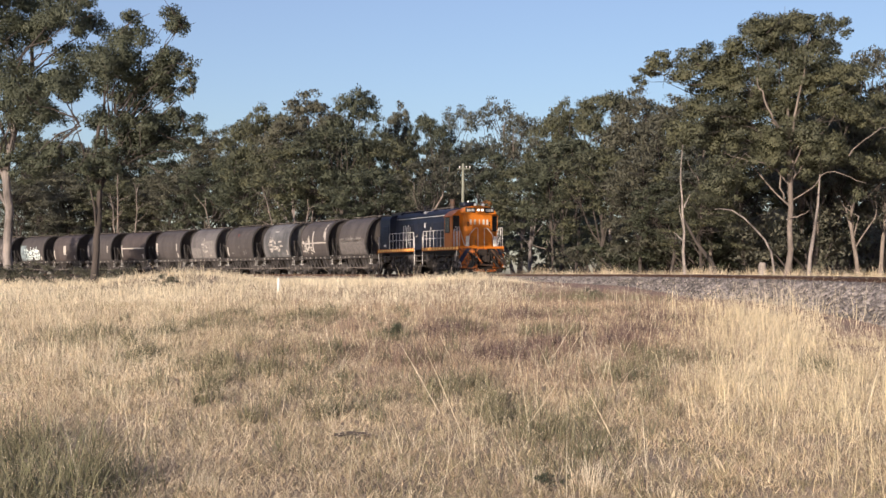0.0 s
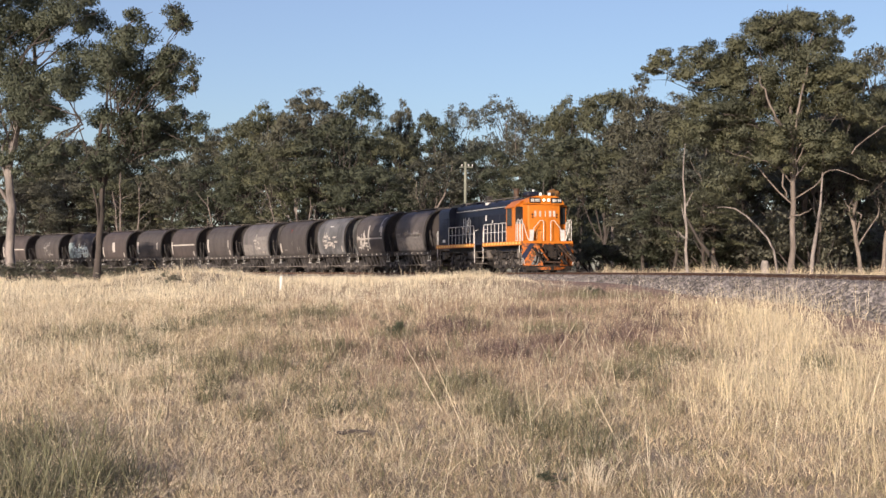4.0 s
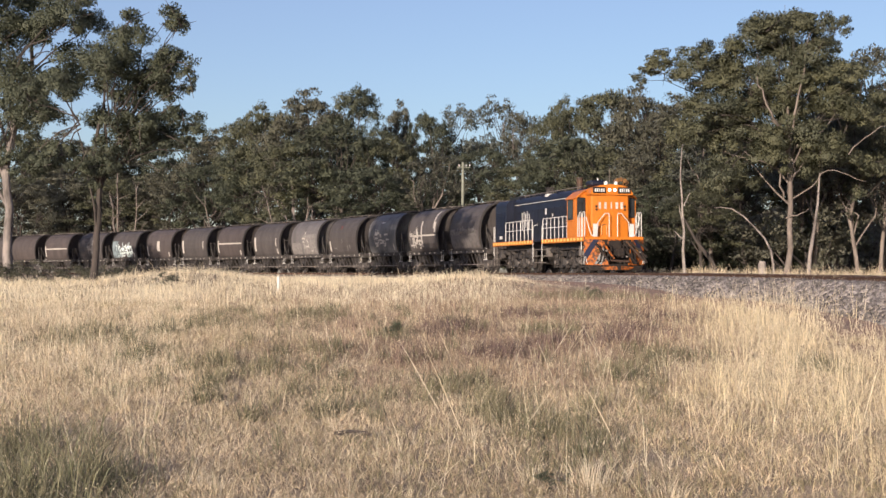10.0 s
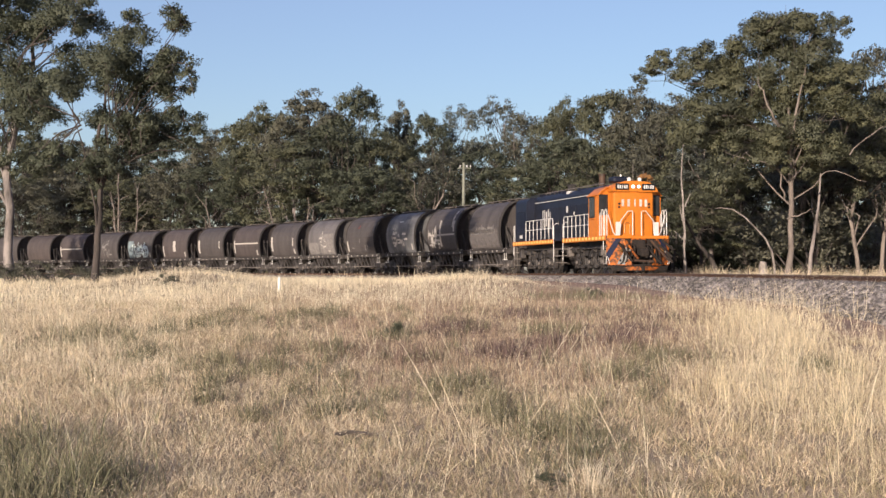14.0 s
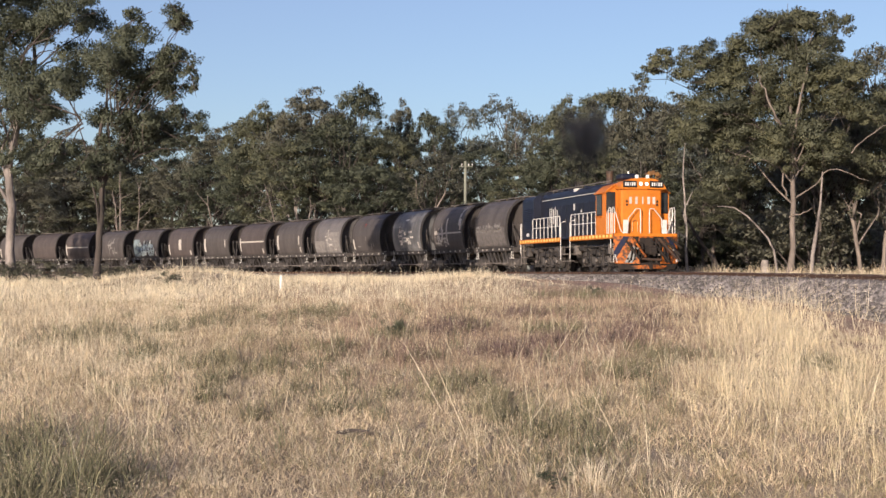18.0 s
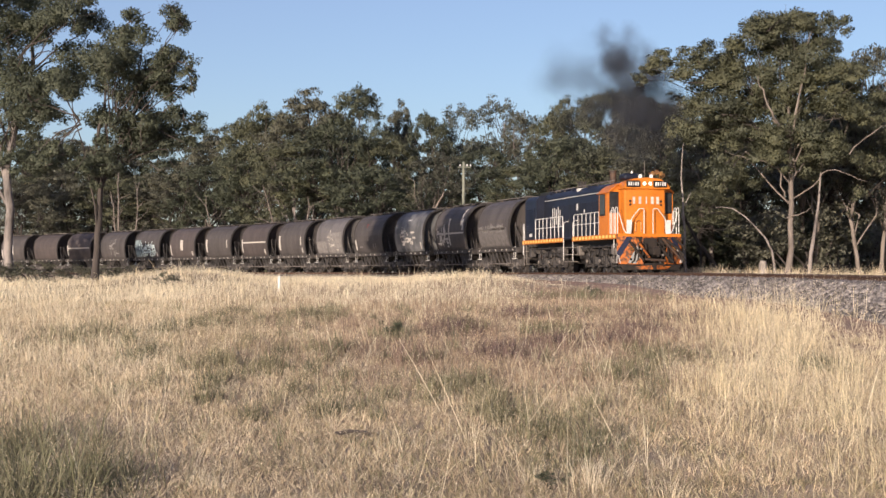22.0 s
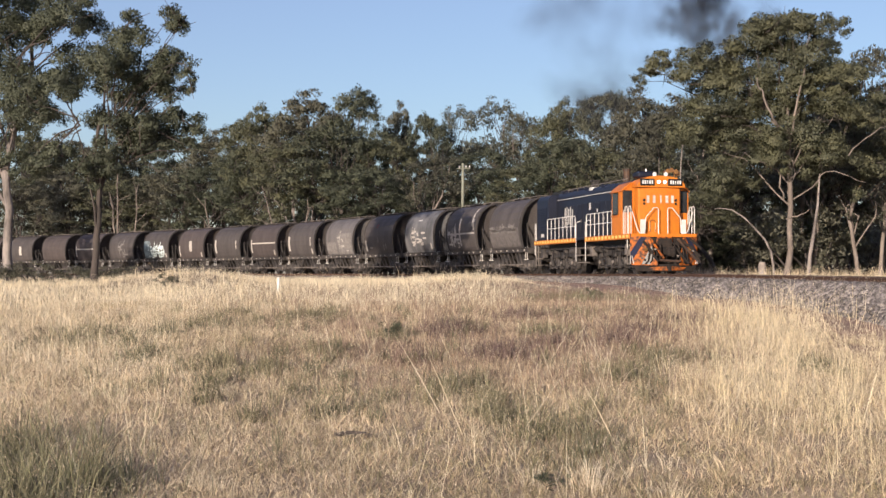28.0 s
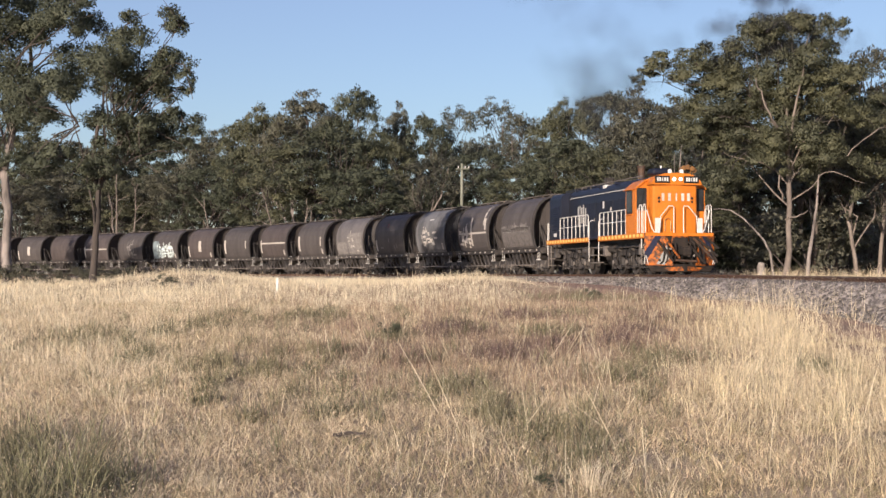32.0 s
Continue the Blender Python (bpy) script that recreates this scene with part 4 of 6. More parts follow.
    # the single trees that stand out
    pads = [(0.0, 0.0, 10.0, 1.41), (1.0, -0.5, 7.4, 1.14), (1.4, -1.0, 7.0, 0.91), (0.1, 0.5, 6.6, 1.03), (2.2, 0.8, 9.2, 1.03), (2.6, -0.3, 10.6, 1.09), (1.3, 0.5, 12.1, 1.37), (3.1, 0.0, 11.9, 0.91), (-1.3, 0.0, 9.1, 1.37), (-1.7, 0.3, 6.8, 1.14), (3.3, 1.0, 10.7, 0.80), (0.3, 1.5, 8.4, 0.91), (-1.0, 0.0, 11.2, 1.60), (1.7, -1.0, 10.3, 0.91)]
    gum_tree("gum_tree", "tall gum tree with a pale mottled trunk in the grass", -17.5, 55, 5.4, pads, 0.20, M_LEAF[2], 0.105, 2.0, 301, M_BARKGREY, (0.05, 0.1), 6, "gum trees in the paddock")
    pads = [(1.2, 0.0, 8.7, 1.04), (2.7, 0.3, 9.7, 0.54), (3.2, 0.6, 9.5, 0.37), (3.1, -0.5, 8.0, 0.66), (3.5, 0.0, 7.6, 0.41), (2.4, 0.6, 8.2, 0.75), (0.2, -0.6, 8.0, 0.93), (1.7, 0.4, 7.4, 1.08), (3.1, -0.3, 6.1, 0.79), (3.5, 0.3, 5.6, 0.50), (2.5, 0.8, 5.8, 0.70), (-0.8, 0.5, 7.2, 0.87), (0.8, 1.0, 6.7, 0.83), (0.5, 0.0, 4.8, 0.79), (-0.1, 0.5, 4.1, 0.62), (-1.2, -0.4, 4.7, 0.70), (-2.0, 0.3, 4.4, 0.54), (1.3, 0.0, 9.6, 0.54), (1.5, 0.6, 5.0, 0.58), (-1.5, -0.5, 7.4, 0.75), (1.0, 0.0, 8.0, 0.9), (2.0, 0.3, 7.2, 0.85), (1.4, 0.5, 6.3, 0.8), (0.3, 0.3, 6.0, 0.8)]
    gum_tree("gum_tree", "slender dark-trunked gum tree with a spreading crown in the grass", -12.73, 50, 3.4, pads, 0.14, M_LEAF[2], 0.095, 2.0, 302, M_BARKDARK, (0.2, 0.1), 7, "gum trees in the paddock")
    pads = [(1.0, 0.0, 11.7, 0.87), (-0.2, 0.5, 11.4, 0.93), (-1.5, -0.4, 11.2, 0.93), (-2.3, 0.0, 10.4, 0.87), (-5.5, 0.4, 10.0, 0.67), (-6.0, 0.0, 9.6, 0.46), (-4.1, -0.5, 9.8, 0.98), (-3.0, 0.4, 9.3, 0.93), (-1.6, 0.0, 9.0, 1.18), (-0.1, -0.8, 9.5, 1.18), (1.2, 0.6, 10.4, 1.03), (2.0, 0.0, 10.8, 0.67), (2.1, -0.3, 9.3, 0.98), (-3.7, 0.5, 8.0, 0.98), (-1.9, -0.8, 7.3, 1.29), (0.2, 0.6, 7.5, 1.18), (1.9, 0.0, 7.5, 1.13), (-2.6, 0.3, 6.0, 1.13), (-0.8, -1.0, 5.7, 1.03), (1.2, 0.8, 5.8, 1.13), (-4.6, 0.0, 6.9, 0.82), (2.7, 0.3, 6.2, 0.93), (-3.4, -0.5, 4.6, 0.93), (-1.2, 0.8, 8.2, 1.1), (0.9, -0.6, 8.6, 1.1), (-2.4, -0.8, 8.6, 1.0), (-0.6, 0.9, 6.6, 1.1), (0.8, -0.9, 6.6, 1.0), (0.3, 0.3, 11.9, 0.8), (1.7, 0.2, 11.5, 0.7), (-0.9, 0.4, 11.5, 0.8), (-2.6, 0.2, 9.7, 0.9), (-3.4, 0.3, 9.9, 0.7), (2.9, 0.2, 7.4, 0.9), (-0.6, 0.2, 10.4, 1.0), (1.0, -0.4, 9.4, 0.9), (2.4, -0.6, 8.4, 0.9), (-3.0, 0.9, 7.0, 1.0)]
    gum_tree("gum_tree", "big river gum with a pale pinkish trunk beside the track", 15.65, 62, 6.4, pads, 0.14, M_LEAF[0], 0.105, 2.3, 303, M_BARK, (0.2, 0.0), 9, "gum trees beside the track",
             [(0.07, [(0.13, 0, 5.9), (0.22, -0.9, 7.4), (0.5, -1.3, 9.0), (0.65, -1.2, 10.1), (1.14, -0.9, 11.4)]), (0.045, [(-0.02, 0, 3.8), (-0.28, -0.5, 4.9), (-0.7, -1.1, 5.1), (-1.25, -1.5, 5.35), (-2.2, -1.7, 5.8)]),
              (0.04, [(0.12, 0, 3.6), (0.86, -0.7, 4.15), (1.37, -1.2, 4.85), (2.1, -1.5, 4.9), (3.2, -1.7, 4.45)]), (0.05, [(0.12, 0, 2.9), (0.5, -0.4, 3.0), (0.95, -0.7, 3.3)]),
              (0.07, [(0.1, -0.2, 6.6), (-0.6, -1.3, 7.0), (-1.0, -1.8, 7.5), (-1.43, -2.0, 8.5), (-1.64, -1.9, 9.1)]), (0.035, [(2.6, -1.2, 5.7), (3.2, -1.6, 6.4), (3.9, -1.6, 6.9), (4.7, -1.5, 7.0)])])


WHEELS = []            # (wheelset, place on its bogie, radius): turned in motions()
STORE = {}


def stored(key, maker, material):
    if key not in STORE:
        bm = maker()
        me = bpy.data.meshes.new(key)
        bm.to_mesh(me)
        bm.free()
        me.materials.append(material)
        STORE[key] = me
    return STORE[key]


# ================= locomotive =================
STACK_X = -2.2
NOSE = 5.76             # the flat nose lies this far ahead of the engine's middle
REACH = 6.18            # and the front rails about this far


def locomotive():
    e = thing("locomotive", "orange and dark blue diesel hood locomotive with white handrails, headlights lit", "locomotive")
    FP = 1.61            # footplate
    # frame and footplate
    bm = bmesh.new()
    box(bm, (-0.53, 0, FP - 0.05), (13.22, 2.86, 0.10), 0.02)
    box(bm, (-0.53, 0, FP - 0.28), (12.58, 1.5, 0.40), 0.04)
    part("footplate", bm, M_BLUE, e)
    # orange sills, broken by the middle steps
    for side in (-1, 1):
        for a, b in ((-7.12, -0.75), (0.55, 6.03)):
            bm = bmesh.new()
            box(bm, ((a + b) / 2, side * 1.435, FP - 0.105), (b - a, 0.05, 0.21), 0.01)
            sill = part("sill", bm, M_ORANGE, e, "orange sill with yellow reflective squares")
            n = int((b - a) / 0.42)
            for i in range(n):
                part("reflector", stored("loco_reflector", lambda: box(bmesh.new(), (0, 0, 0), (0.22, 0.008, 0.12)), M_YELLOW), None, sill, "",
                     pose(a + (i + 0.5) * (b - a) / n, side * 1.463, FP - 0.10))
    # long hood: rounded shoulders
    def hood(x0, x1, half, top, name, material):
        b = bmesh.new()
        z0 = FP
        sec = [(-half, z0), (half, z0), (half, top - 0.34), (half - 0.05, top - 0.2), (half - 0.18, top - 0.07), (half * 0.45, top - 0.01), (0, top),
               (-half * 0.45, top - 0.01), (-half + 0.18, top - 0.07), (-half + 0.05, top - 0.2), (-half, top - 0.34)]
        prism(b, sec, "x", x0, x1)
        return part(name, b, material, e, smooth=40)
    hood(-7.02, -5.2, 1.32, 3.84, "radiator_hood", M_BLUE)
    hood(-5.2, 4.02, 0.92, 3.90, "long_hood", M_BLUE)
    # lighter roof skin: the sun's sheen is put into its blue
    bm = bmesh.new()
    prism(bm, [(-0.82, 3.74), (-0.73, 3.84), (-0.41, 3.898), (0, 3.908), (0.41, 3.898), (0.73, 3.84), (0.82, 3.74), (0.80, 3.73), (0.0, 3.87), (-0.80, 3.73)], "x", -0.9, 3.98)
    part("roof_skin", bm, M_BLUESHEEN, e, "roof panels coloured lighter blue for the sun's sheen")
    # hood doors, louvres and gutter line
    for side in (-1, 1):
        y = side * 0.925
        for i in range(10):
            x0 = -4.4 + i * 0.78
            bm = bmesh.new()
            box(bm, (x0 + 0.36, y, 2.36), (0.70, 0.022, 1.60), 0.008)
            door = part("hood_door", bm, M_BLUE, e)
            bm = bmesh.new()
            box(bm, (x0 + 0.62, y + side * 0.02, 2.4), (0.03, 0.025, 0.16), 0.005)
            part("latch", bm, M_STEELGREY, door)
        bm = bmesh.new()
        for i in range(12):
            box(bm, (-6.1, side * 1.325, 2.1 + i * 0.095), (1.25, 0.03, 0.05), 0, pose(0, 0, 0, side * 28))
        part("radiator_louvres", bm, M_BLUE, e)
        bm = bmesh.new()
        box(bm, (-0.72, side * 0.94, 3.50), (8.4, 0.03, 0.028))
        part("gutter_stripe", bm, M_WHITE, e, "thin pale line along the hood's shoulder")
        # lettering on the hood that cannot be read: white bars
        bm = bmesh.new()
        for i, (w, z0, z1) in enumerate(((0.11, 2.2, 3.08), (0.09, 2.1, 3.12), (0.14, 2.3, 3.02), (0.09, 1.95, 3.12), (0.12, 2.2, 2.98))):
            box(bm, (-3.75 + i * 0.27, side * 0.946, (z0 + z1) / 2), (w, 0.006, z1 - z0))
        part("hood_lettering", bm, M_WHITE, e, "faded white lettering bars")
        for c, s in (((-0.2, side * 0.946, 3.0), (0.2, 0.006, 0.30)), ((0.75, side * 0.946, 2.78), (0.14, 0.006, 0.14)), ((-6.1, side * 1.326, 1.85), (0.45, 0.006, 0.16))):
            part("stencil_mark", box(bmesh.new(), c, s), M_WHITE, e)
    # roof gear
    bm = bmesh.new()
    box(bm, (STACK_X, 0, 4.02), (0.36, 0.30, 0.50), 0.04), box(bm, (STACK_X, 0, 4.28), (0.42, 0.36, 0.06), 0.01)
    part("exhaust_stack", bm, M_STEEL, e, "sooty square exhaust stack")
    bm = bmesh.new()
    rod(bm, (1.9, 0, 3.8), (1.9, 0, 4.46), 0.15, 14), rod(bm, (1.9, 0, 4.46), (1.9, 0, 4.53), 0.18, 14)
    part("vent_pipe", bm, M_GRIME, e, "rusty brown upright vent pipe")
    bm = bmesh.new()
    prism(bm, [(-1.05, 3.84), (1.05, 3.84), (0.95, 3.98), (-0.95, 3.98)], "y", -0.62, 0.62)
    bmesh.ops.translate(bm, verts=bm.verts, vec=(-5.75, 0, 0))
    part("radiator_fan_box", bm, M_BLACK, e)
    for c, s in (((-3.5, 0, 3.93), (1.1, 0.9, 0.16)), ((0.3, 0.1, 3.93), (0.8, 0.6, 0.12)), ((2.2, 0.2, 3.92), (0.9, 0.5, 0.12))):
        part("roof_hatch", box(bmesh.new(), c, s, 0.03), M_BLUE, e)
    for x in (-6.4, -5.75, -5.1):
        part("fan_cowl", rod(bmesh.new(), (x, 0, 3.96), (x, 0, 4.07), 0.28, 16), M_STEEL, e, "round roof fan cowl")
    for x in (-4.55, -1.25, 0.95):
        part("roof_rib", box(bmesh.new(), (x, 0, 3.86), (0.10, 1.70, 0.12), 0.02), M_BLUE, e)
    for side in (-1, 1):
        bm = bmesh.new()
        rod(bm, (-4.3, side * 0.62, 3.98), (3.7, side * 0.62, 3.98), 0.022, 6)
        for x in (-4.2, -2.9, -1.6, 0.0, 1.6, 3.2):
            rod(bm, (x, side * 0.62, 3.78), (x, side * 0.62, 3.98), 0.014, 5)
        part("roof_grab_rail", bm, M_STEELGREY, e)
    bm = bmesh.new()
    box(bm, (-0.4, -0.72, 3.74), (0.36, 0.26, 0.26), 0.02)
    part("roof_sign_box", bm, M_WHITE, e, "pale box on the hood roof")
    # cab
    CAB = 5.14           # its front wall
    cab_sec = [(-1.45, FP), (1.45, FP), (1.45, 3.28), (1.40, 3.42), (1.10, 3.66), (0.62, 3.80), (0, 3.86), (-0.62, 3.80), (-1.10, 3.66), (-1.40, 3.42), (-1.45, 3.28)]
    bm = prism(bmesh.new(), cab_sec, "x", 4.0, CAB)
    cab = part("cab", bm, M_ORANGE, e, smooth=25)
    bm = bmesh.new()
    roof = [(-1.49, 3.36), (-1.43, 3.45), (-1.12, 3.69), (-0.63, 3.83), (0, 3.89), (0.63, 3.83), (1.12, 3.69), (1.43, 3.45), (1.49, 3.36), (1.45, 3.35), (1.09, 3.655), (0.62, 3.795), (0, 3.855), (-0.62, 3.795), (-1.09, 3.655), (-1.45, 3.35)]
    prism(bm, roof, "x", 3.96, CAB + 0.10)
    part("cab_roof", bm, M_ORANGE, e, smooth=25)
    for side in (-1, 1):
        # front and side cab windows with rubber frames
        part("cab_window", box(bmesh.new(), (CAB + 0.01, side * 1.20, 2.95), (0.03, 0.42, 0.90), 0.012), M_BLACK, cab)
        part("pane", box(bmesh.new(), (CAB + 0.028, side * 1.20, 2.95), (0.012, 0.34, 0.80)), M_GLASS, cab)
        part("wiper", rod(bmesh.new(), (CAB + 0.05, side * 1.08, 3.34), (CAB + 0.05, side * 1.22, 2.72), 0.010, 5), M_BLACK, cab)
        part("cab_window", box(bmesh.new(), (4.45, side * 1.456, 2.86), (0.66, 0.03, 0.92), 0.012), M_BLACK, cab)
        for x in (4.30, 4.61):
            part("pane", box(bmesh.new(), (x, side * 1.474, 2.88), (0.27, 0.012, 0.82)), M_GLASS, cab)
        part("arm_rest", box(bmesh.new(), (4.45, side * 1.47, 2.36), (0.74, 0.06, 0.05), 0.01), M_ORANGE, cab)
        part("sun_visor", box(bmesh.new(), (4.45, side * 1.52, 3.34), (0.78, 0.12, 0.03), 0.008), M_ORANGE, cab)
    # high short nose with chamfered front corners
    nose = [(5.10, -0.93), (5.50, -0.93), (5.59, -0.91), (5.65, -0.85), (NOSE, 0.0), (5.65, 0.85), (5.59, 0.91), (5.50, 0.93), (5.10, 0.93)]
    bm = prism(bmesh.new(), nose, "z", FP, 3.50)
    n_part = part("short_hood", bm, M_ORANGE, e, smooth=20)
    bm = bmesh.new()
    sec = [(-1.02, 3.50), (1.02, 3.50), (1.02, 3.58), (0.88, 3.80), (0.52, 3.93), (0, 3.97), (-0.52, 3.93), (-0.88, 3.80), (-1.02, 3.58)]
    prism(bm, sec, "x", 5.05, 5.82)
    part("nose_roof", bm, M_ORANGE, e, smooth=25)
    bm = bmesh.new()
    box(bm, (5.78, 0, 3.51), (0.10, 2.08, 0.035), 0.008)
    part("nose_visor", bm, M_ORANGE, e)
    # illuminated boards (plain bars) and headlights
    for side in (-1, 1):
        bm = bmesh.new()
        box(bm, (5.83, side * 0.60, 3.70), (0.06, 0.62, 0.28), 0.02)
        board = part("number_board", bm, M_BLACK, e, "black board with pale bars")
        bm = bmesh.new()
        for i in range(5):
            box(bm, (5.864, side * 0.60 + (i - 2) * 0.100, 3.70), (0.006, 0.066 if i != 2 else 0.03, 0.15))
        part("bars", bm, M_WHITE, board)
        bm = bmesh.new()
        rod(bm, (5.80, side * 0.13, 3.71), (5.88, side * 0.13, 3.71), 0.085, 16)
        hl = part("headlight", bm, M_STEELGREY, e)
        bm = bmesh.new()
        rod(bm, (5.88, side * 0.13, 3.71), (5.89, side * 0.13, 3.71), 0.07, 16)
        part("lens", bm, M_LAMP, hl, "lit headlight lens")
        bm = bmesh.new()
        box(bm, (5.70, side * 0.24, 4.02), (0.16, 0.13, 0.18), 0.03)
        part("marker_lamp", bm, M_LENS, e, "pale marker lamp housing")
        bm = bmesh.new()
        rod(bm, (NOSE - 0.18, side * 0.68, 2.98), (NOSE - 0.07, side * 0.68, 2.98), 0.055, 12), rod(bm, (NOSE - 0.18, side * 0.68, 2.84), (NOSE - 0.07, side * 0.68, 2.84), 0.05, 12)
        part("tail_lamp", bm, M_BLACK, e)
    # road number on the nose, as plain digit-sized bars
    bm = bmesh.new()
    for i in range(5):
        y = (i - 2) * 0.25
        box(bm, (NOSE + 0.006 - abs(y) * 0.133, y, 3.02), (0.008, 0.17 if i != 2 else 0.06, 0.30), 0, pose(0, 0, 0, 0, 0, -7.6 * (y > 0) + 7.6 * (y < 0)))
    part("nose_number_bars", bm, M_BEIGE, e, "white bars where the road number stands")
    # nose door, grab irons, step plates
    bm = bmesh.new()
    bent(bm, [(NOSE, -0.12, 1.70), (NOSE, -0.12, 2.10), (NOSE, -0.06, 2.17), (NOSE, 0.06, 2.17), (NOSE, 0.12, 2.10), (NOSE, 0.12, 1.70)], 0.02)
    bmesh.ops.translate(bm, verts=bm.verts, vec=(0, 0.35 * -1, 0))
    part("nose_hatch_frame", bm, M_BRASS, e)
    for side in (-1, 1):
        bm = bmesh.new()
        bent(bm, [(6.00, side * 0.20, FP), (6.00, side * 0.20, 2.62), (6.00, side * 0.24, 2.66), (6.00, side * 0.40, 2.66), (6.00, side * 0.74, 2.26), (6.00, side * 0.78, FP)], 0.018)
        part("front_handrail", bm, M_WHITE, e, "white bent-tube handrail")
        bm = bmesh.new()
        box(bm, (6.02, side * 0.88, FP + 0.29), (0.03, 0.20, 0.58), 0.008)
        part("anti_climb_plate", bm, M_WHITE, e)
        # corner rails, curved over
        for dx, dy in ((0.0, 0.0), (-0.34, 0.03)):
            bm = bmesh.new()
            y = side * (1.36 + dy)
            bent(bm, [(5.98 + dx, y, 1.02), (5.98 + dx, y, 2.62), (5.92 + dx, y, 2.72), (5.78 + dx, y, 2.72), (5.72 + dx, y, 2.62), (5.72 + dx, y, FP)], 0.018)
            part("corner_handrail", bm, M_WHITE, e, "white tall corner handrail")
        bm = bmesh.new()
        bent(bm, [(5.96, side * 1.30, 2.5), (5.98, side * 1.08, FP + 0.14), (6.00, side * 0.98, FP + 0.02)], 0.02)
        part("corner_brace", bm, M_WHITE, e)
        bm = bmesh.new()
        bent(bm, [(5.22, side * 1.40, FP), (5.22, side * 1.40, 2.45), (5.28, side * 1.40, 2.58), (5.50, side * 1.40, 2.58)], 0.017)
        part("cab_handrail", bm, M_WHITE, e)
        # side rails in two lengths, with double posts
        for a, b, k in ((-5.1, -0.95, 7), (0.6, 3.85, 6)):
            bm = bmesh.new()
            y = side * 1.39
            bent(bm, [(a, y, FP), (a, y, 2.52), (a + 0.06, y, 2.60), (b - 0.06, y, 2.60), (b, y, 2.52), (b, y, FP)], 0.021)
            rod(bm, (a, y, 2.14), (b, y, 2.14), 0.017)
            for i in range(1, k):
                x = a + (b - a) * i / k
                rod(bm, (x, y, FP), (x, y, 2.60), 0.017)
            part("side_handrail", bm, M_WHITE, e, "white tubular side railing")
        for x in (-0.75, 0.55):
            bm = bmesh.new()
            bent(bm, [(x, side * 1.42, 0.55), (x, side * 1.42, 2.25), (x, side * 1.30, 2.35), (x, side * 1.2, 2.35)], 0.017)
            part("step_post", bm, M_WHITE, e)
        bm = bmesh.new()
        for z in (0.5, 0.82, 1.14):
            box(bm, (-0.1, side * 1.28, z), (1.1, 0.24, 0.04), 0.008)
        part("middle_steps", bm, M_STEELGREY, e)
        for xx in (5.78, -6.85):
            bm = bmesh.new()
            for z in (0.42, 0.74, 1.06):
                box(bm, (xx, side * 1.25, z), (0.42, 0.26, 0.035), 0.008)
            for q in (-0.2, 0.2):
                box(bm, (xx + q, side * 1.37, 0.9), (0.03, 0.03, 1.05))
            part("corner_steps", bm, M_STEELGREY, e)
        bm = bmesh.new()
        bent(bm, [(-7.10, side * 1.40, 0.9), (-7.10, side * 1.40, 2.35), (-7.04, side * 1.40, 2.45), (-6.98, side * 1.40, 2.45), (-6.92, side * 1.40, 2.35), (-6.92, side * 1.40, FP)], 0.018)
        part("rear_handrail", bm, M_WHITE, e)
    part("front_sill", box(bmesh.new(), (6.09, 0, FP - 0.06), (0.03, 2.80, 0.13), 0.008), M_ORANGE, e, "orange front edge of the footplate")
    # front headstock, striped wings, plough, hoses
    # the beam's dark colour holds the shade below the front edge
    bm = bmesh.new()
    box(bm, (5.92, 0, 1.28), (0.16, 2.50, 0.50), 0.02)
    hs = part("headstock", bm, M_PILOTDARK, e, "headstock beam coloured dark for the shade under the footplate")
    part("coupler_pocket", box(bmesh.new(), (6.12, 0, 1.32), (0.16, 0.70, 0.34), 0.06), M_ORANGEGRIME, hs, "orange coupler pocket")

    def plate(corners, thick, name, m, owner, label=""):
        bm = bmesh.new()
        p = [Vector(c) for c in corners]
        n = (p[1] - p[0]).cross(p[3] - p[0]).normalized()
        if n.x < 0:
            n = -n
        a, b = [bm.verts.new(q) for q in p], [bm.verts.new(q - n * thick) for q in p]
        bm.faces.new(a), bm.faces.new(b[::-1])
        for i in range(len(p)):
            bm.faces.new((a[i], b[i], b[(i + 1) % len(p)], a[(i + 1) % len(p)]))
        bmesh.ops.recalc_face_normals(bm, faces=bm.faces)
        return part(name, bm, m, owner, label)

    for side in (-1, 1):
        A, B, C, D = (Vector((6.38, side * 0.72, 1.46)), Vector((6.04, side * 1.44, 1.52)), Vector((6.12, side * 1.42, 0.36)), Vector((6.60, side * 0.46, 0.34)))

        def on(u, v, lift=0.006):
            q = (D.lerp(C, u)).lerp(A.lerp(B, u), v)
            return q + Vector((0.94, side * 0.33, 0)) * lift
        wing = plate([A, B, C, D], 0.03, "pilot_wing", M_ORANGEGRIME, e, "orange pilot wing with dark blue diagonal stripe")
        plate([on(1.0, 0.44), on(0.46, 1.0), on(0.14, 1.0), on(1.0, 0.08)], 0.004, "stripe", M_NAVY, wing)
        plate([on(0.60, 0.04), on(0.04, 0.70), on(0.02, 0.30), on(0.30, 0.02)], 0.004, "stripe", M_BLACK, wing)
        plate([(6.68, 0.0, 0.12), (6.24, side * 1.22, 0.12), (6.20, side * 1.36, 0.34), (6.50, 0.0, 0.40)], 0.04, "plough_blade", M_PILOTDARK, e, "dirty rust-stained plough blade")
        plate([(6.68, side * 0.08, 0.14), (6.50, side * 0.62, 0.14), (6.44, side * 0.80, 0.26), (6.60, side * 0.12, 0.30)], 0.01, "worn_edge", M_ORANGEGRIME, e)
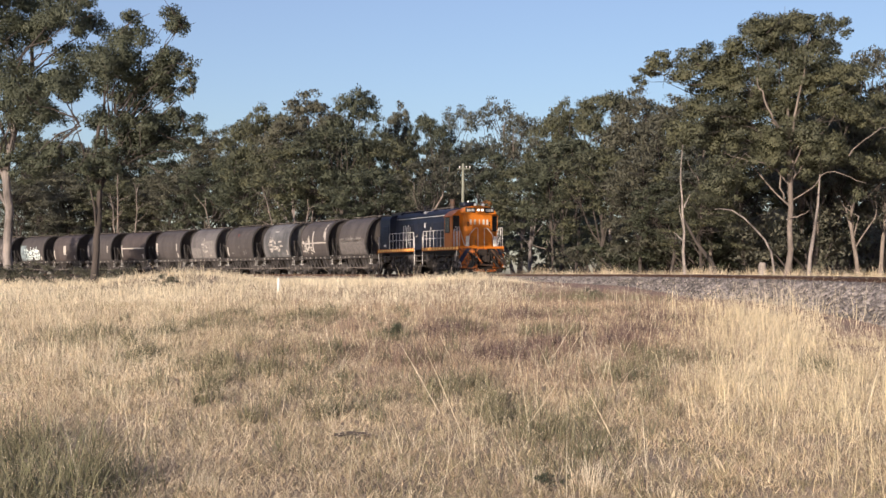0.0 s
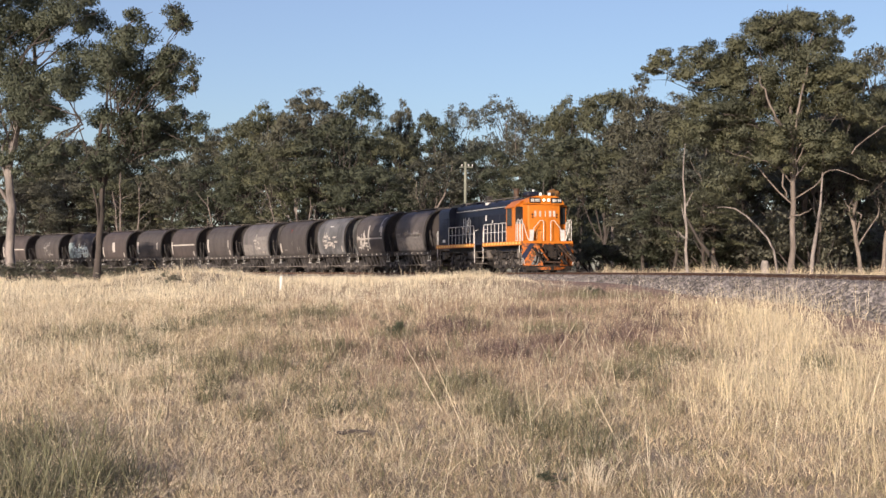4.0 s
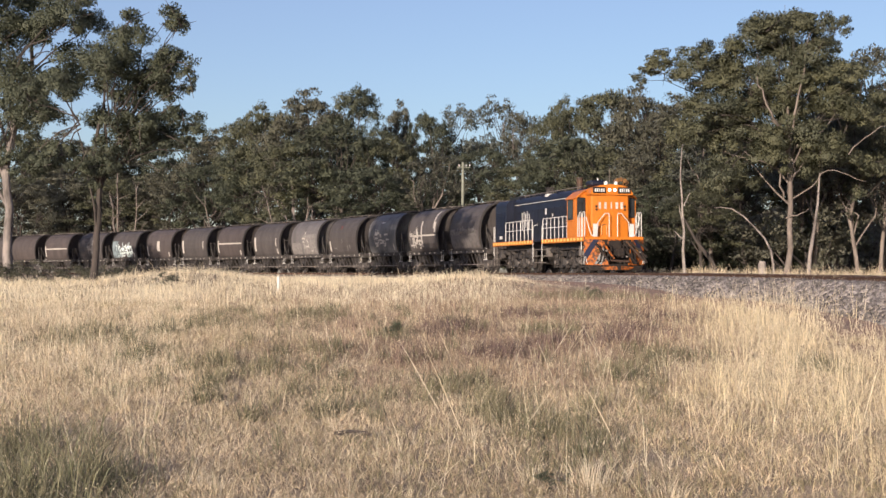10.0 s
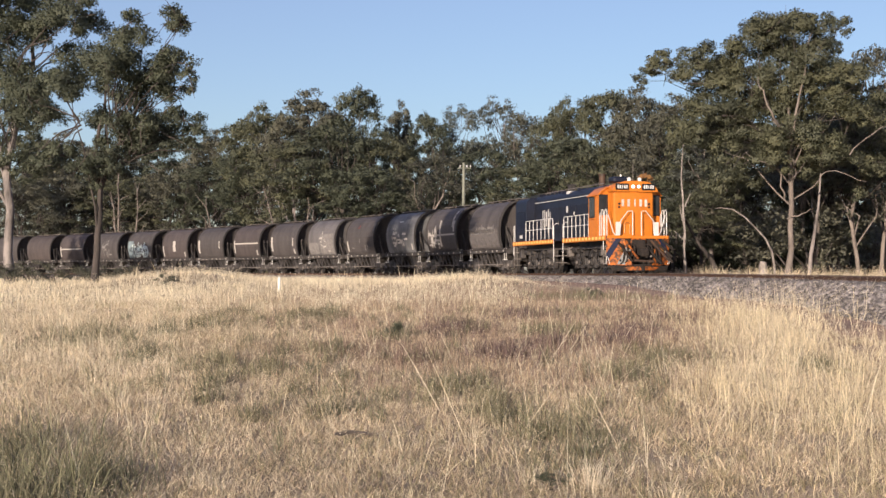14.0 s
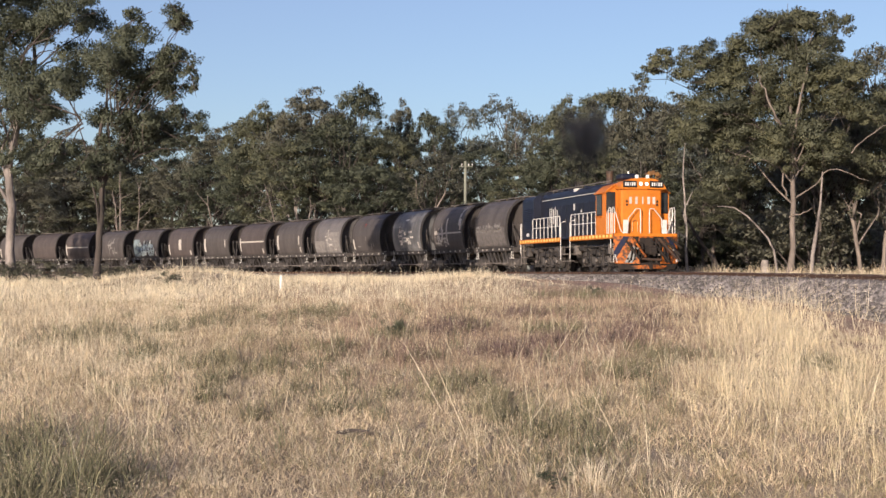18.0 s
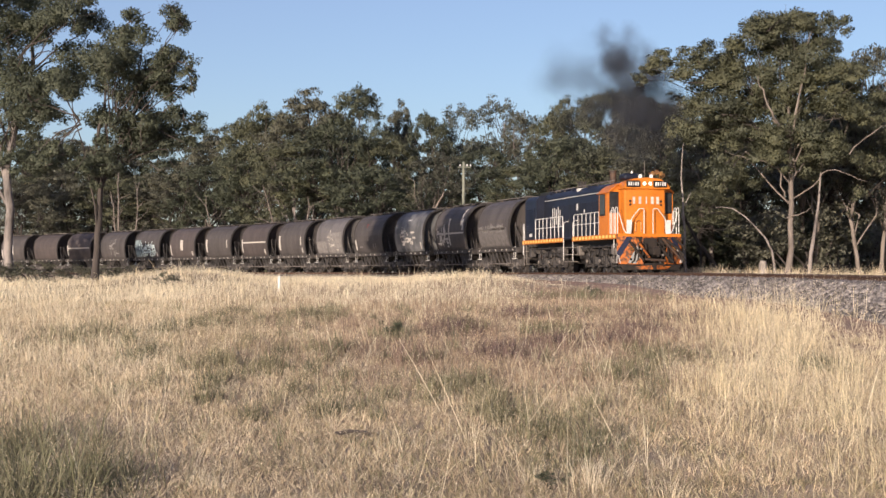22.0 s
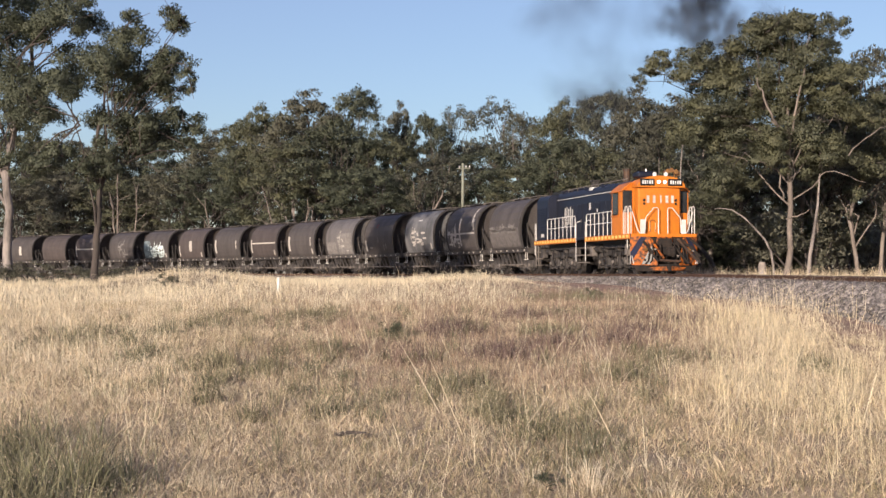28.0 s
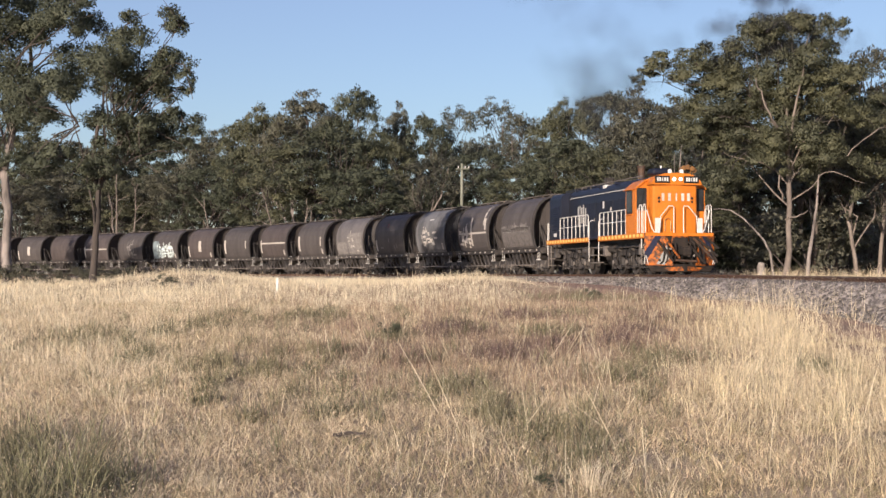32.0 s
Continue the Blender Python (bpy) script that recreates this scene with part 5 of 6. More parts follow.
        for k, y in enumerate((0.30, 0.46, 0.62, 0.78)):
            bm = bmesh.new()
            bent(bm, [(6.12, side * y, 1.28), (6.44, side * y, 1.18), (6.55, side * (y + 0.03), 0.80), (6.50, side * (y + 0.06), 0.52), (6.40, side * (y + 0.14), 0.40)], 0.03)
            part("air_hose", bm, M_PILOTDARK, e)
        bm = bmesh.new()
        rod(bm, (6.38, side * 0.92, 0.98), (6.50, side * 0.92, 0.98), 0.07, 12)
        part("hose_cock", bm, M_BRASS, e)
        bm = bmesh.new()
        bent(bm, [(6.18, side * 1.32, 0.40), (6.18, side * 1.40, 0.72), (6.14, side * 1.44, 0.72), (6.08, side * 1.44, 0.40)], 0.016)
        part("step_loop", bm, M_WHITE, e)
    bm = bmesh.new()
    box(bm, (6.33, 0, 0.88), (0.55, 0.22, 0.26), 0.04), box(bm, (6.68, 0.05, 0.88), (0.30, 0.36, 0.34), 0.06), box(bm, (6.16, 0, 1.08), (0.12, 0.62, 0.72), 0.03)
    rod(bm, (6.74, 0.12, 0.66), (6.74, 0.12, 1.10), 0.06, 8)
    part("coupler", bm, M_PILOTDARK, e, "rusty knuckle coupler")
    # brackets and pipes crossing the pilot
    for y0, z0, y1, z1, m in ((-1.1, 1.3, -0.5, 0.5, M_PILOTDARK), (-0.8, 1.4, -0.25, 0.62, M_ORANGEGRIME), (0.35, 1.4, 1.15, 0.55, M_GRIME), (0.55, 1.35, 1.3, 0.7, M_PILOTDARK), (-0.4, 0.55, 0.45, 0.50, M_GRIME), (0.2, 1.1, 0.8, 0.42, M_PILOTDARK), (0.85, 1.42, 1.34, 1.0, M_PILOTDARK), (0.95, 1.1, 1.30, 0.45, M_PILOTDARK)):
        part("pilot_bracket", rod(bmesh.new(), (6.64, y0, z0), (6.70, y1, z1), 0.05, 7), m, e)
    # pale studs added in place of white glints on the pilot
    for y, z in ((-0.62, 0.98), (0.34, 0.72), (0.98, 0.92), (-1.16, 0.62)):
        part("hose_clamp", rod(bmesh.new(), (6.66, y, z), (6.72, y, z), 0.045, 8), M_STEELGREY, e)
    bm = bmesh.new()
    box(bm, (-7.15, 0, 1.05), (0.14, 2.6, 0.5), 0.02), box(bm, (-7.4, 0, 0.88), (0.4, 0.24, 0.28), 0.04)
    part("rear_headstock", bm, M_STEEL, e)
    # air conditioner, horns, aerials
    bm = bmesh.new()
    box(bm, (4.75, -0.32, 4.06), (0.75, 0.75, 0.26), 0.07)
    part("air_conditioner", bm, M_BLUE, e, "dark blue roof air conditioner")
    bm = bmesh.new()
    rod(bm, (4.4, -0.1, 4.15), (4.4, -0.1, 4.34), 0.05, 10, 0.03)
    part("beacon", bm, M_LENS, e)
    for i, (x, y, z, L) in enumerate(((5.3, 0.40, 4.18, 0.5), (5.3, 0.58, 4.22, 0.42), (5.35, 0.76, 4.16, 0.36), (5.2, 0.92, 4.10, 0.3))):
        bm = bmesh.new()
        rod(bm, (x - L / 2, y, z), (x + L / 2, y, z), 0.03, 10, 0.10)
        rod(bm, (x, y, z - 0.3), (x, y, z), 0.025, 6)
        part("horn", bm, M_BRASS, e, "tarnished brass air horn")
    for x, y, h in ((4.95, 0.25, 4.75), (4.9, 0.75, 4.45)):
        bm = bmesh.new()
        rod(bm, (x, y, 3.75), (x, y, h), 0.012, 5)
        part("aerial", bm, M_STEELGREY, e)
    # tanks, sand boxes and pipes under the footplate
    for side in (-1, 1):
        for x, l, r in ((-1.9, 0.5, 0.16), (1.6, 0.6, 0.15), (5.3, 0.4, 0.14), (-5.6, 0.5, 0.15)):
            part("air_reservoir", rod(bmesh.new(), (x - l / 2, side * 1.12, 1.06), (x + l / 2, side * 1.12, 1.06), r, 12), M_STEEL, e)
        for x in (5.33, -6.2, 1.0, -1.25):
            part("sand_box", box(bmesh.new(), (x, side * 1.20, 0.98), (0.36, 0.26, 0.44), 0.03), M_STEELGREY if x > 0 else M_STEEL, e)
        for z, x0, x1 in ((1.16, -6.6, -0.9), (1.10, 0.7, 5.58)):
            part("brake_pipe", rod(bmesh.new(), (x0, side * 1.26, z), (x1, side * 1.26, z), 0.028, 6), M_STEEL, e)
        for x in (2.3, 3.4, 4.5, -2.5, -3.6, -4.7):
            bm = bmesh.new()
            bent(bm, [(x, side * 1.22, 1.2), (x + 0.1, side * 1.24, 0.95), (x - 0.05, side * 1.22, 0.62), (x + 0.12, side * 1.20, 0.42)], 0.024)
            part("sand_hose", bm, M_BLACK, e)
    # fuel tank and bogies
    bm = bmesh.new()
    rod(bm, (-1.1, 0, 0.80), (1.0, 0, 0.80), 0.52, 18)
    box(bm, (-0.05, 0, 1.12), (2.0, 1.7, 0.36), 0.05)
    part("fuel_tank", bm, M_STEEL, e)
    for cx in (3.45, -3.55):
        bogie(e, cx, 1.62, 0.50, 3, 1.0)
    return e


def disc_wheels(r):
    """A wheelset: axle, two wheels with flanges and spokes' relief."""
    bm = bmesh.new()
    rod(bm, (0, -0.95, 0), (0, 0.95, 0), 0.075, 10)
    for side in (-1, 1):
        rod(bm, (0, side * 0.685, 0), (0, side * 0.72, 0), r + 0.028, 26)
        rod(bm, (0, side * 0.72, 0), (0, side * 0.825, 0), r, 26)
        rod(bm, (0, side * 0.82, 0), (0, side * 0.85, 0), r * 0.42, 14)
        for k in range(4):
            a = k * math.pi / 2
            box(bm, (math.cos(a) * r * 0.6, side * 0.832, math.sin(a) * r * 0.6), (r * 0.16, 0.02, r * 0.16), 0, pose(0, 0, 0, 0, -math.degrees(a), 0))
    return bm


def bogie(parent, cx, pitch, r, axles, size):
    """A bogie with side frames, springs, axle boxes and turning wheelsets."""
    def frame_mesh():
        bm = bmesh.new()
        half = pitch * (axles - 1) / 2
        for side in (-1, 1):
            y = side * 1.0
            top = r + (0.52 if axles == 3 else 0.26)
            pts = [(-half - 0.34, r - 0.12), (-half - 0.34, top - 0.06), (-half - 0.22, top), (half + 0.22, top), (half + 0.34, top - 0.06), (half + 0.34, r - 0.12), (half + 0.20, r - 0.12),
                   (half - 0.3, top - 0.24), (-half + 0.3, top - 0.24), (-half - 0.20, r - 0.12)]
            prism(bm, pts, "y", y - 0.07, y + 0.07)
            for k in range(axles):
                x = -half + k * pitch
                box(bm, (x, y + side * 0.06, r), (0.34 * size, 0.20, 0.30 * size), 0.03)
                rod(bm, (x, y + side * 0.15, r), (x, y + side * 0.20, r), 0.10, 10)
                box(bm, (x, y, r - 0.20), (0.30, 0.12, 0.08), 0.01)
                if axles == 3:
                    for q in (-0.27, 0.27):
                        prism(bm, [(x + q - 0.05, r - 0.26), (x + q + 0.05, r - 0.26), (x + q * 1.5 + 0.06, r + 0.36), (x + q * 1.5 - 0.06, r + 0.36)], "y", y - 0.08, y + 0.08)
                    box(bm, (x, y + side * 0.1, r + 0.30), (0.24, 0.10, 0.20), 0.03)
                    rod(bm, (x + 0.3, y + side * 0.12, r + 0.55), (x + 0.62, y + side * 0.12, r + 0.55), 0.11, 10)
                    rod(bm, (x - 0.45, y + side * 0.1, r - 0.28), (x - 0.2, y + side * 0.1, r + 0.3), 0.03, 5)
            for k in range(axles - 1):
                x = -half + (k + 0.5) * pitch
                for q in (-0.14, 0.14):
                    rod(bm, (x + q, y + side * 0.02, r - 0.12), (x + q, y + side * 0.02, r + 0.18), 0.085, 8)
                box(bm, (x, y, r - 0.17), (0.62, 0.18, 0.08), 0.015)
                box(bm, (x + 0.38, y + side * 0.03, r - 0.05), (0.07, 0.10, 0.42), 0.01)
                box(bm, (x - 0.38, y + side * 0.03, r - 0.05), (0.07, 0.10, 0.42), 0.01)
        box(bm, (0, 0, r + 0.15), (0.5, 2.0, 0.2), 0.03)
        return bm
    b = part("bogie", stored("bogie_%d" % axles, frame_mesh, M_STEEL), None, parent, "", pose(cx, 0, 0))
    for k in range(axles):
        x = (k - (axles - 1) / 2) * pitch
        w = part("wheelset", stored("wheelset_%d" % axles, lambda: disc_wheels(r), M_STEEL), None, b, "", pose(x, 0, r))
        WHEELS.append((w, x, r))
        # pale caps and added strips stand in for highlights on the running gear
        for side in (-1, 1):
            part("axle_cap", stored("axle_cap", lambda: rod(bmesh.new(), (0, -0.02, 0), (0, 0.02, 0), 0.085, 10), M_STEELGREY), None, b, "", pose(x, side * 1.215, r))
            part("wear_plate", stored("wear_plate", lambda: box(bmesh.new(), (0, 0, 0), (0.05, 0.012, 0.22), 0.004), M_STEELGREY), None, b, "", pose(x + 0.22 * size, side * 1.085, r + 0.12))


# ================= grain hopper wagons =================
W_PITCH, W_LEN = 6.74, 4.75
W_SEC = [(1.16, 1.30), (1.26, 1.48), (1.35, 1.78), (1.41, 2.12), (1.43, 2.46), (1.40, 2.80), (1.31, 3.12), (1.15, 3.41), (0.92, 3.64), (0.62, 3.80), (0.30, 3.88), (0.0, 3.90)]


def shell_point(a, out=0.0):
    """A point of the wagon's cross-section: a from 0 (near sill) to 1 (ridge), pushed out a little."""
    i = min(int(a * 11), 10)
    u = a * 11 - i
    (y0, z0), (y1, z1) = W_SEC[i], W_SEC[i + 1]
    n = Vector((z1 - z0, y0 - y1)).normalized()
    return y0 + (y1 - y0) * u + n.x * out, z0 + (z1 - z0) * u + n.y * out


def end_cut(z):
    """How far the front end leans back under the roof's overhang at height z."""
    return 0.26 * max(0.0, (3.5 - z) / 2.2) ** 1.2


def wagon_shell():
    bm = bmesh.new()
    sec = [(y, z) for y, z in W_SEC] + [(-y, z) for y, z in W_SEC[-2::-1]]
    inner = [(y * 0.965, 1.3 + (z - 1.3) * 0.972) for y, z in sec]
    hl = W_LEN / 2
    xs = [-hl, -hl * 0.5, 0, hl * 0.5, hl]
    cut = lambda x, z: x - end_cut(z) if x > hl - 0.01 else x
    rings = [[bm.verts.new((cut(x, z), y, z)) for y, z in sec] for x in xs]
    for r0, r1 in zip(rings, rings[1:]):
        for i in range(len(sec) - 1):
            bm.faces.new((r0[i], r0[i + 1], r1[i + 1], r1[i]))
    for x, r in ((-hl, rings[0]), (hl, rings[-1])):
        sign = 1 if x < 0 else -1
        a = [bm.verts.new((cut(x, z), y, z)) for y, z in inner]
        b = [bm.verts.new((x + sign * (0.16 + 0.42 * (3.9 - z)), y, z)) for y, z in inner]
        for i in range(len(sec) - 1):
            bm.faces.new((r[i], r[i + 1], a[i + 1], a[i]))
            bm.faces.new((a[i], a[i + 1], b[i + 1], b[i]))
        bm.faces.new(b)
    bmesh.ops.recalc_face_normals(bm, faces=bm.faces)
    return bm


def wagon_patch(x0, x1, a0, a1, side=-1, out=0.008):
    """A painted patch that lies on the curved flank."""
    bm = bmesh.new()
    n = max(1, int(abs(a1 - a0) * 22))
    rows = []
    for i in range(n + 1):
        y, z = shell_point(a0 + (a1 - a0) * i / n, out)
        rows.append((bm.verts.new((x0, side * y, z)), bm.verts.new((x1, side * y, z))))
    for (a, b), (c, d) in zip(rows, rows[1:]):
        bm.faces.new((a, b, d, c))
    bmesh.ops.recalc_face_normals(bm, faces=bm.faces)
    return bm


def joined(patches):
    bm = bmesh.new()
    for p in patches:
        me = bpy.data.meshes.new("tmp")
        p.to_mesh(me)
        p.free()
        bm.from_mesh(me)
        bpy.data.meshes.remove(me)
    return bm


def wagon(i, paint, label):
    w = thing("grain_wagon", label, "railway wagon", "wagons of the train")
    shell = part("hopper_shell", stored("hopper_shell_" + paint, wagon_shell, W_PAINT[paint]), None, w)
    hl = W_LEN / 2

    def ribs(lean=0.0):
        bm = bmesh.new()
        sec = [(y + 0.012, z) for y, z in W_SEC] + [(-y - 0.012, z) for y, z in W_SEC[-2::-1]]
        for x in (0.0,):
            outer = [(y * 1.022, 1.3 + (z - 1.3) * 1.015) for y, z in sec]
            a, b = [bm.verts.new((x - 0.02 - lean * end_cut(z), y, z)) for y, z in outer], [bm.verts.new((x + 0.02 - lean * end_cut(z), y, z)) for y, z in outer]
            c, d = [bm.verts.new((x - 0.03 - lean * end_cut(z), y * 0.95, z - 0.05)) for y, z in sec], [bm.verts.new((x + 0.03 - lean * end_cut(z), y * 0.95, z - 0.05)) for y, z in sec]
            for k in range(len(sec) - 1):
                for p, q in ((a, b), (b, d), (d, c), (c, a)):
                    bm.faces.new((p[k], p[k + 1], q[k + 1], q[k]))
        bmesh.ops.recalc_face_normals(bm, faces=bm.faces)
        return bm
    part("end_rim", stored("rear_rim", ribs, W_PAINT["dark"]), None, shell, "", pose(-hl, 0, 0))
    part("end_rim", stored("front_rim", lambda: ribs(1.0), W_PAINT["dark"]), None, shell, "", pose(hl, 0, 0))

    def sill():
        bm = bmesh.new()
        for side in (-1, 1):
            box(bm, (0, side * 1.24, 1.19), (W_PITCH - 0.75, 0.12, 0.22), 0.015)
            box(bm, (0, side * 1.32, 1.295), (W_PITCH - 0.75, 0.06, 0.025))
        for x in (-1, 1):
            box(bm, (x * (W_PITCH / 2 - 0.43), 0, 1.16), (0.12, 2.5, 0.30), 0.02)
            box(bm, (x * (W_PITCH / 2 - 0.2), 0, 0.88), (0.46, 0.24, 0.26), 0.03)
        box(bm, (0, 0, 1.1), (W_PITCH - 0.9, 0.4, 0.3), 0.02)
        for x in (-1, 1):       # end platform and the struts that carry the sloping end
            box(bm, (x * (W_LEN / 2 + 0.1), 0, 1.28), (0.95, 2.3, 0.03))
            for y in (-0.85, -0.3, 0.3, 0.85):
                rod(bm, (x * (W_LEN / 2 + 0.05), y, 1.28), (x * (W_LEN / 2 - 0.62), y, 2.45), 0.04, 6)
        return bm
    under = part("underframe", stored("wagon_underframe", sill, M_STEEL), None, w)

    def dot():
        return box(bmesh.new(), (0, 0, 0), (0.13, 0.008, 0.08))
    for side in (-1, 1):
        for k in range(7):
            part("reflector", stored("sill_reflector", dot, M_BEIGE), None, under, "", pose(-2.5 + k * 0.83 + 0.1 * math.sin(k * 2.1 + i), side * 1.303, 1.19))

    def hopper():
        bm = bmesh.new()
        prism(bm, [(-1.0, 1.28), (1.0, 1.28), (0.32, 0.52), (-0.32, 0.52)], "y", -0.95, 0.95)
        return box(bm, (0, 0, 0.45), (0.62, 1.5, 0.20), 0.02)

    def brace():
        return rod(bmesh.new(), (0, 0, 1.10), (0.55, 0, 0.48), 0.035, 5)

    def brake_rod():
        return rod(bmesh.new(), (-1.9, 0, 0.46), (2.1, 0, 0.46), 0.03, 5)

    def ladder():
        bm = bmesh.new()
        for q in (0, 0.32):
            rod(bm, (0, 0.16 - q, 1.2), (0, 0.16 - q, 2.6), 0.018, 5)
        for k in range(5):
            rod(bm, (0, 0.16, 1.4 + k * 0.26), (0, -0.16, 1.4 + k * 0.26), 0.016, 5)
        return bm

    def step_iron():
        bm = box(bmesh.new(), (0, 0, 0.72), (0.26, 0.16, 0.03))
        for q in (-0.12, 0.12):
            rod(bm, (q, 0.02, 0.7), (q, 0.02, 1.35), 0.014, 5)
        return bm
    for x in (-1.25, 1.25):
        part("discharge_hopper", stored("discharge_hopper", hopper, M_STEEL), None, w, "", pose(x, 0, 0))
    for side in (-1, 1):
        for k in range(7):
            part("brace", stored("brace", brace, M_STEEL), None, under, "", pose(-1.9 + k * 0.55, side * 1.17, 0))
        part("brake_rod", stored("brake_rod", brake_rod, M_STEELGREY), None, under, "", pose(0, side * 1.16, 0))
        for sx in (-1, 1):
            part("end_ladder", stored("end_ladder", ladder, M_STEEL), None, w, "dark end ladder", pose(sx * (hl + 0.22), side * 1.02, 0))
            part("step_iron", stored("step_iron", step_iron, M_WHITE if i % 3 == 0 else M_STEELGREY), None, w, "", pose(sx * (hl + 0.22), side * 1.24, 0))

    def walkway():
        bm = bmesh.new()
        box(bm, (0, 0, 3.965), (W_LEN - 0.2, 0.7, 0.035), 0.008)
        for k in range(4):
            box(bm, (-1.8 + k * 1.2, 0, 3.925), (0.08, 0.6, 0.06))
        for k in (-1.3, 0, 1.3):
            box(bm, (k, 0.55, 3.88), (0.7, 0.4, 0.08), 0.02)
        return bm
    part("roof_walkway", stored("roof_walkway", walkway, M_STEELGREY), None, w)
    for cx in (-2.15, 2.15):
        bogie(w, cx, 1.55, 0.43, 2, 0.85)
    return w, shell


def train():
    """The engine and its wagons, in order; returns (thing, its place behind the nose, pivots apart)."""
    e = locomotive()
    out = [(e, REACH, 7.0)]
    looks = [("brown", "brown-grey grain hopper wagon with pale stencilled lower flank"), ("brown", "brown-grey grain hopper wagon with a white line and chalky scrawls"),
             ("streaked", "grey grain hopper wagon with dark streaks and chalk scrawls"), ("brown", "plain brown-grey grain hopper wagon with a small white stencil"),
             ("grey", "grey grain hopper wagon with pale repaired patches"), ("brown", "dull brown grain hopper wagon"),
             ("red", "red-brown grain hopper wagon with a white line"), ("brown", "brown grain hopper wagon with small white stencils"),
             ("red", "dull brown grain hopper wagon with a white panel"), ("brown", "brown grain hopper wagon covered in pale teal scrawls"),
             ("brown", "brown grain hopper wagon with grey scrawls"), ("red", "brown grain hopper wagon with a long white line"),
             ("red", "plain dull brown grain hopper wagon"), ("brown", "brown grain hopper wagon with a white panel"),
             ("red", "dull red-brown grain hopper wagon"), ("brown", "brown grain hopper wagon"), ("brown", "brown grain hopper wagon")]
    rng = np.random.default_rng(9)
    for i, (paint, label) in enumerate(looks):
        w, shell = wagon(i, paint, label)
        decorate(i, shell, rng)
        out.append((w, 17.355 + i * W_PITCH, 4.3))
    return out


def scrawl(n, x0, x1, a0, a1, rng, big=0.3):
    """Unreadable sprayed or chalked strokes: short bars."""
    ps = []
    for _ in range(n):
        x, a = rng.uniform(x0, x1), rng.uniform(a0, a1)
        if rng.uniform() < 0.6:
            ps.append(wagon_patch(x, x + rng.uniform(0.05, 0.12), a, min(0.95, a + rng.uniform(0.06, big))))
        else:
            ps.append(wagon_patch(x, x + rng.uniform(0.2, 0.6), a, a + 0.03))
    return joined(ps)


def decorate(i, shell, rng):
    """Paint marks that tell the wagons apart."""
    def mark(name, bm, m, label=""):
        ob = part(name, bm, m, shell, label)
        if name in ("scrawl", "tall_stroke", "white_panel", "white_stencil", "pale_patch"):
            tagged(ob, kind="stuff")
    if i == 0:
        mark("pale_panel", wagon_patch(-2.33, 1.9, 0.05, 0.34), M_PANEL, "faintly paler worn lower panel")
        mark("scrawl", scrawl(46, -2.4, 1.6, 0.27, 0.345, rng, 0.07), M_GREYPAINT)
    if i == 1:
        mark("white_line", wagon_patch(-2.2, 1.98, 0.30, 0.325), M_BEIGE, "faded white line")
        mark("scrawl", scrawl(26, -2.3, -0.6, 0.08, 0.34, rng, 0.2), M_BEIGE)
        mark("tall_stroke", joined([wagon_patch(-0.35, -0.15, 0.12, 0.55), wagon_patch(1.55, 1.75, 0.42, 0.75), wagon_patch(1.75, 1.95, 0.35, 0.52)]), M_BEIGE)
    if i == 2:
        mark("scrawl", scrawl(26, -1.4, 0.6, 0.15, 0.4, rng, 0.1), M_BEIGE)
        mark("pale_mark", wagon_patch(-0.5, 0.1, 0.58, 0.6), M_WHITE)
    if i == 3:
        mark("white_stencil", wagon_patch(-2.35, -2.12, 0.10, 0.30), M_BEIGE)
        mark("red_mark", wagon_patch(-0.55, -0.3, 0.52, 0.58), M_REDMARK, "small faded red mark")
        mark("scrawl", scrawl(5, -2.2, 1.6, 0.1, 0.3, rng, 0.12), M_GREYPAINT)
    if i == 4:
        mark("pale_patch", joined([wagon_patch(-2.3, -0.6, 0.06, 0.30), wagon_patch(-0.3, 1.9, 0.04, 0.46)]), M_GREYPAINT, "pale repaired patches")
        mark("scrawl", scrawl(14, -0.6, 1.0, 0.08, 0.4, rng, 0.2), M_BEIGE)
    if i in (5, 7):
        mark("white_stencil", joined([wagon_patch(-2.3, -2.0, 0.16, 0.45), wagon_patch(1.5, 1.65, 0.25, 0.42)]), M_BEIGE)
    if i in (6, 11):
        mark("white_line", wagon_patch(-2.2, 2.0, 0.33, 0.36), M_BEIGE, "white line along the flank")
        mark("white_stencil", wagon_patch(-2.33, -2.15, 0.14, 0.42), M_BEIGE)
    if i in (8, 13):
        mark("white_panel", joined([wagon_patch(-0.4, 0.1, 0.22, 0.46), wagon_patch(-2.32, -2.14, 0.1, 0.35)]), M_BEIGE, "small white panel")
    if i == 9:
        mark("teal_panel", joined([wagon_patch(-2.33, -1.3, 0.06, 0.5), wagon_patch(-1.2, -0.7, 0.10, 0.34)]), M_TEALDULL, "faded teal panel")
        mark("scrawl", scrawl(70, -1.6, 1.4, 0.05, 0.36, rng, 0.16), M_TEAL, "pale teal and white scrawls")
    if i == 10:
        mark("scrawl", scrawl(16, -0.8, 0.6, 0.1, 0.45, rng, 0.2), M_GREYPAINT)
    if i in (2, 4, 5, 6, 8, 9):
        mark("end_stencil", wagon_patch(1.6, 1.8, 0.08, 0.2), M_BEIGE)


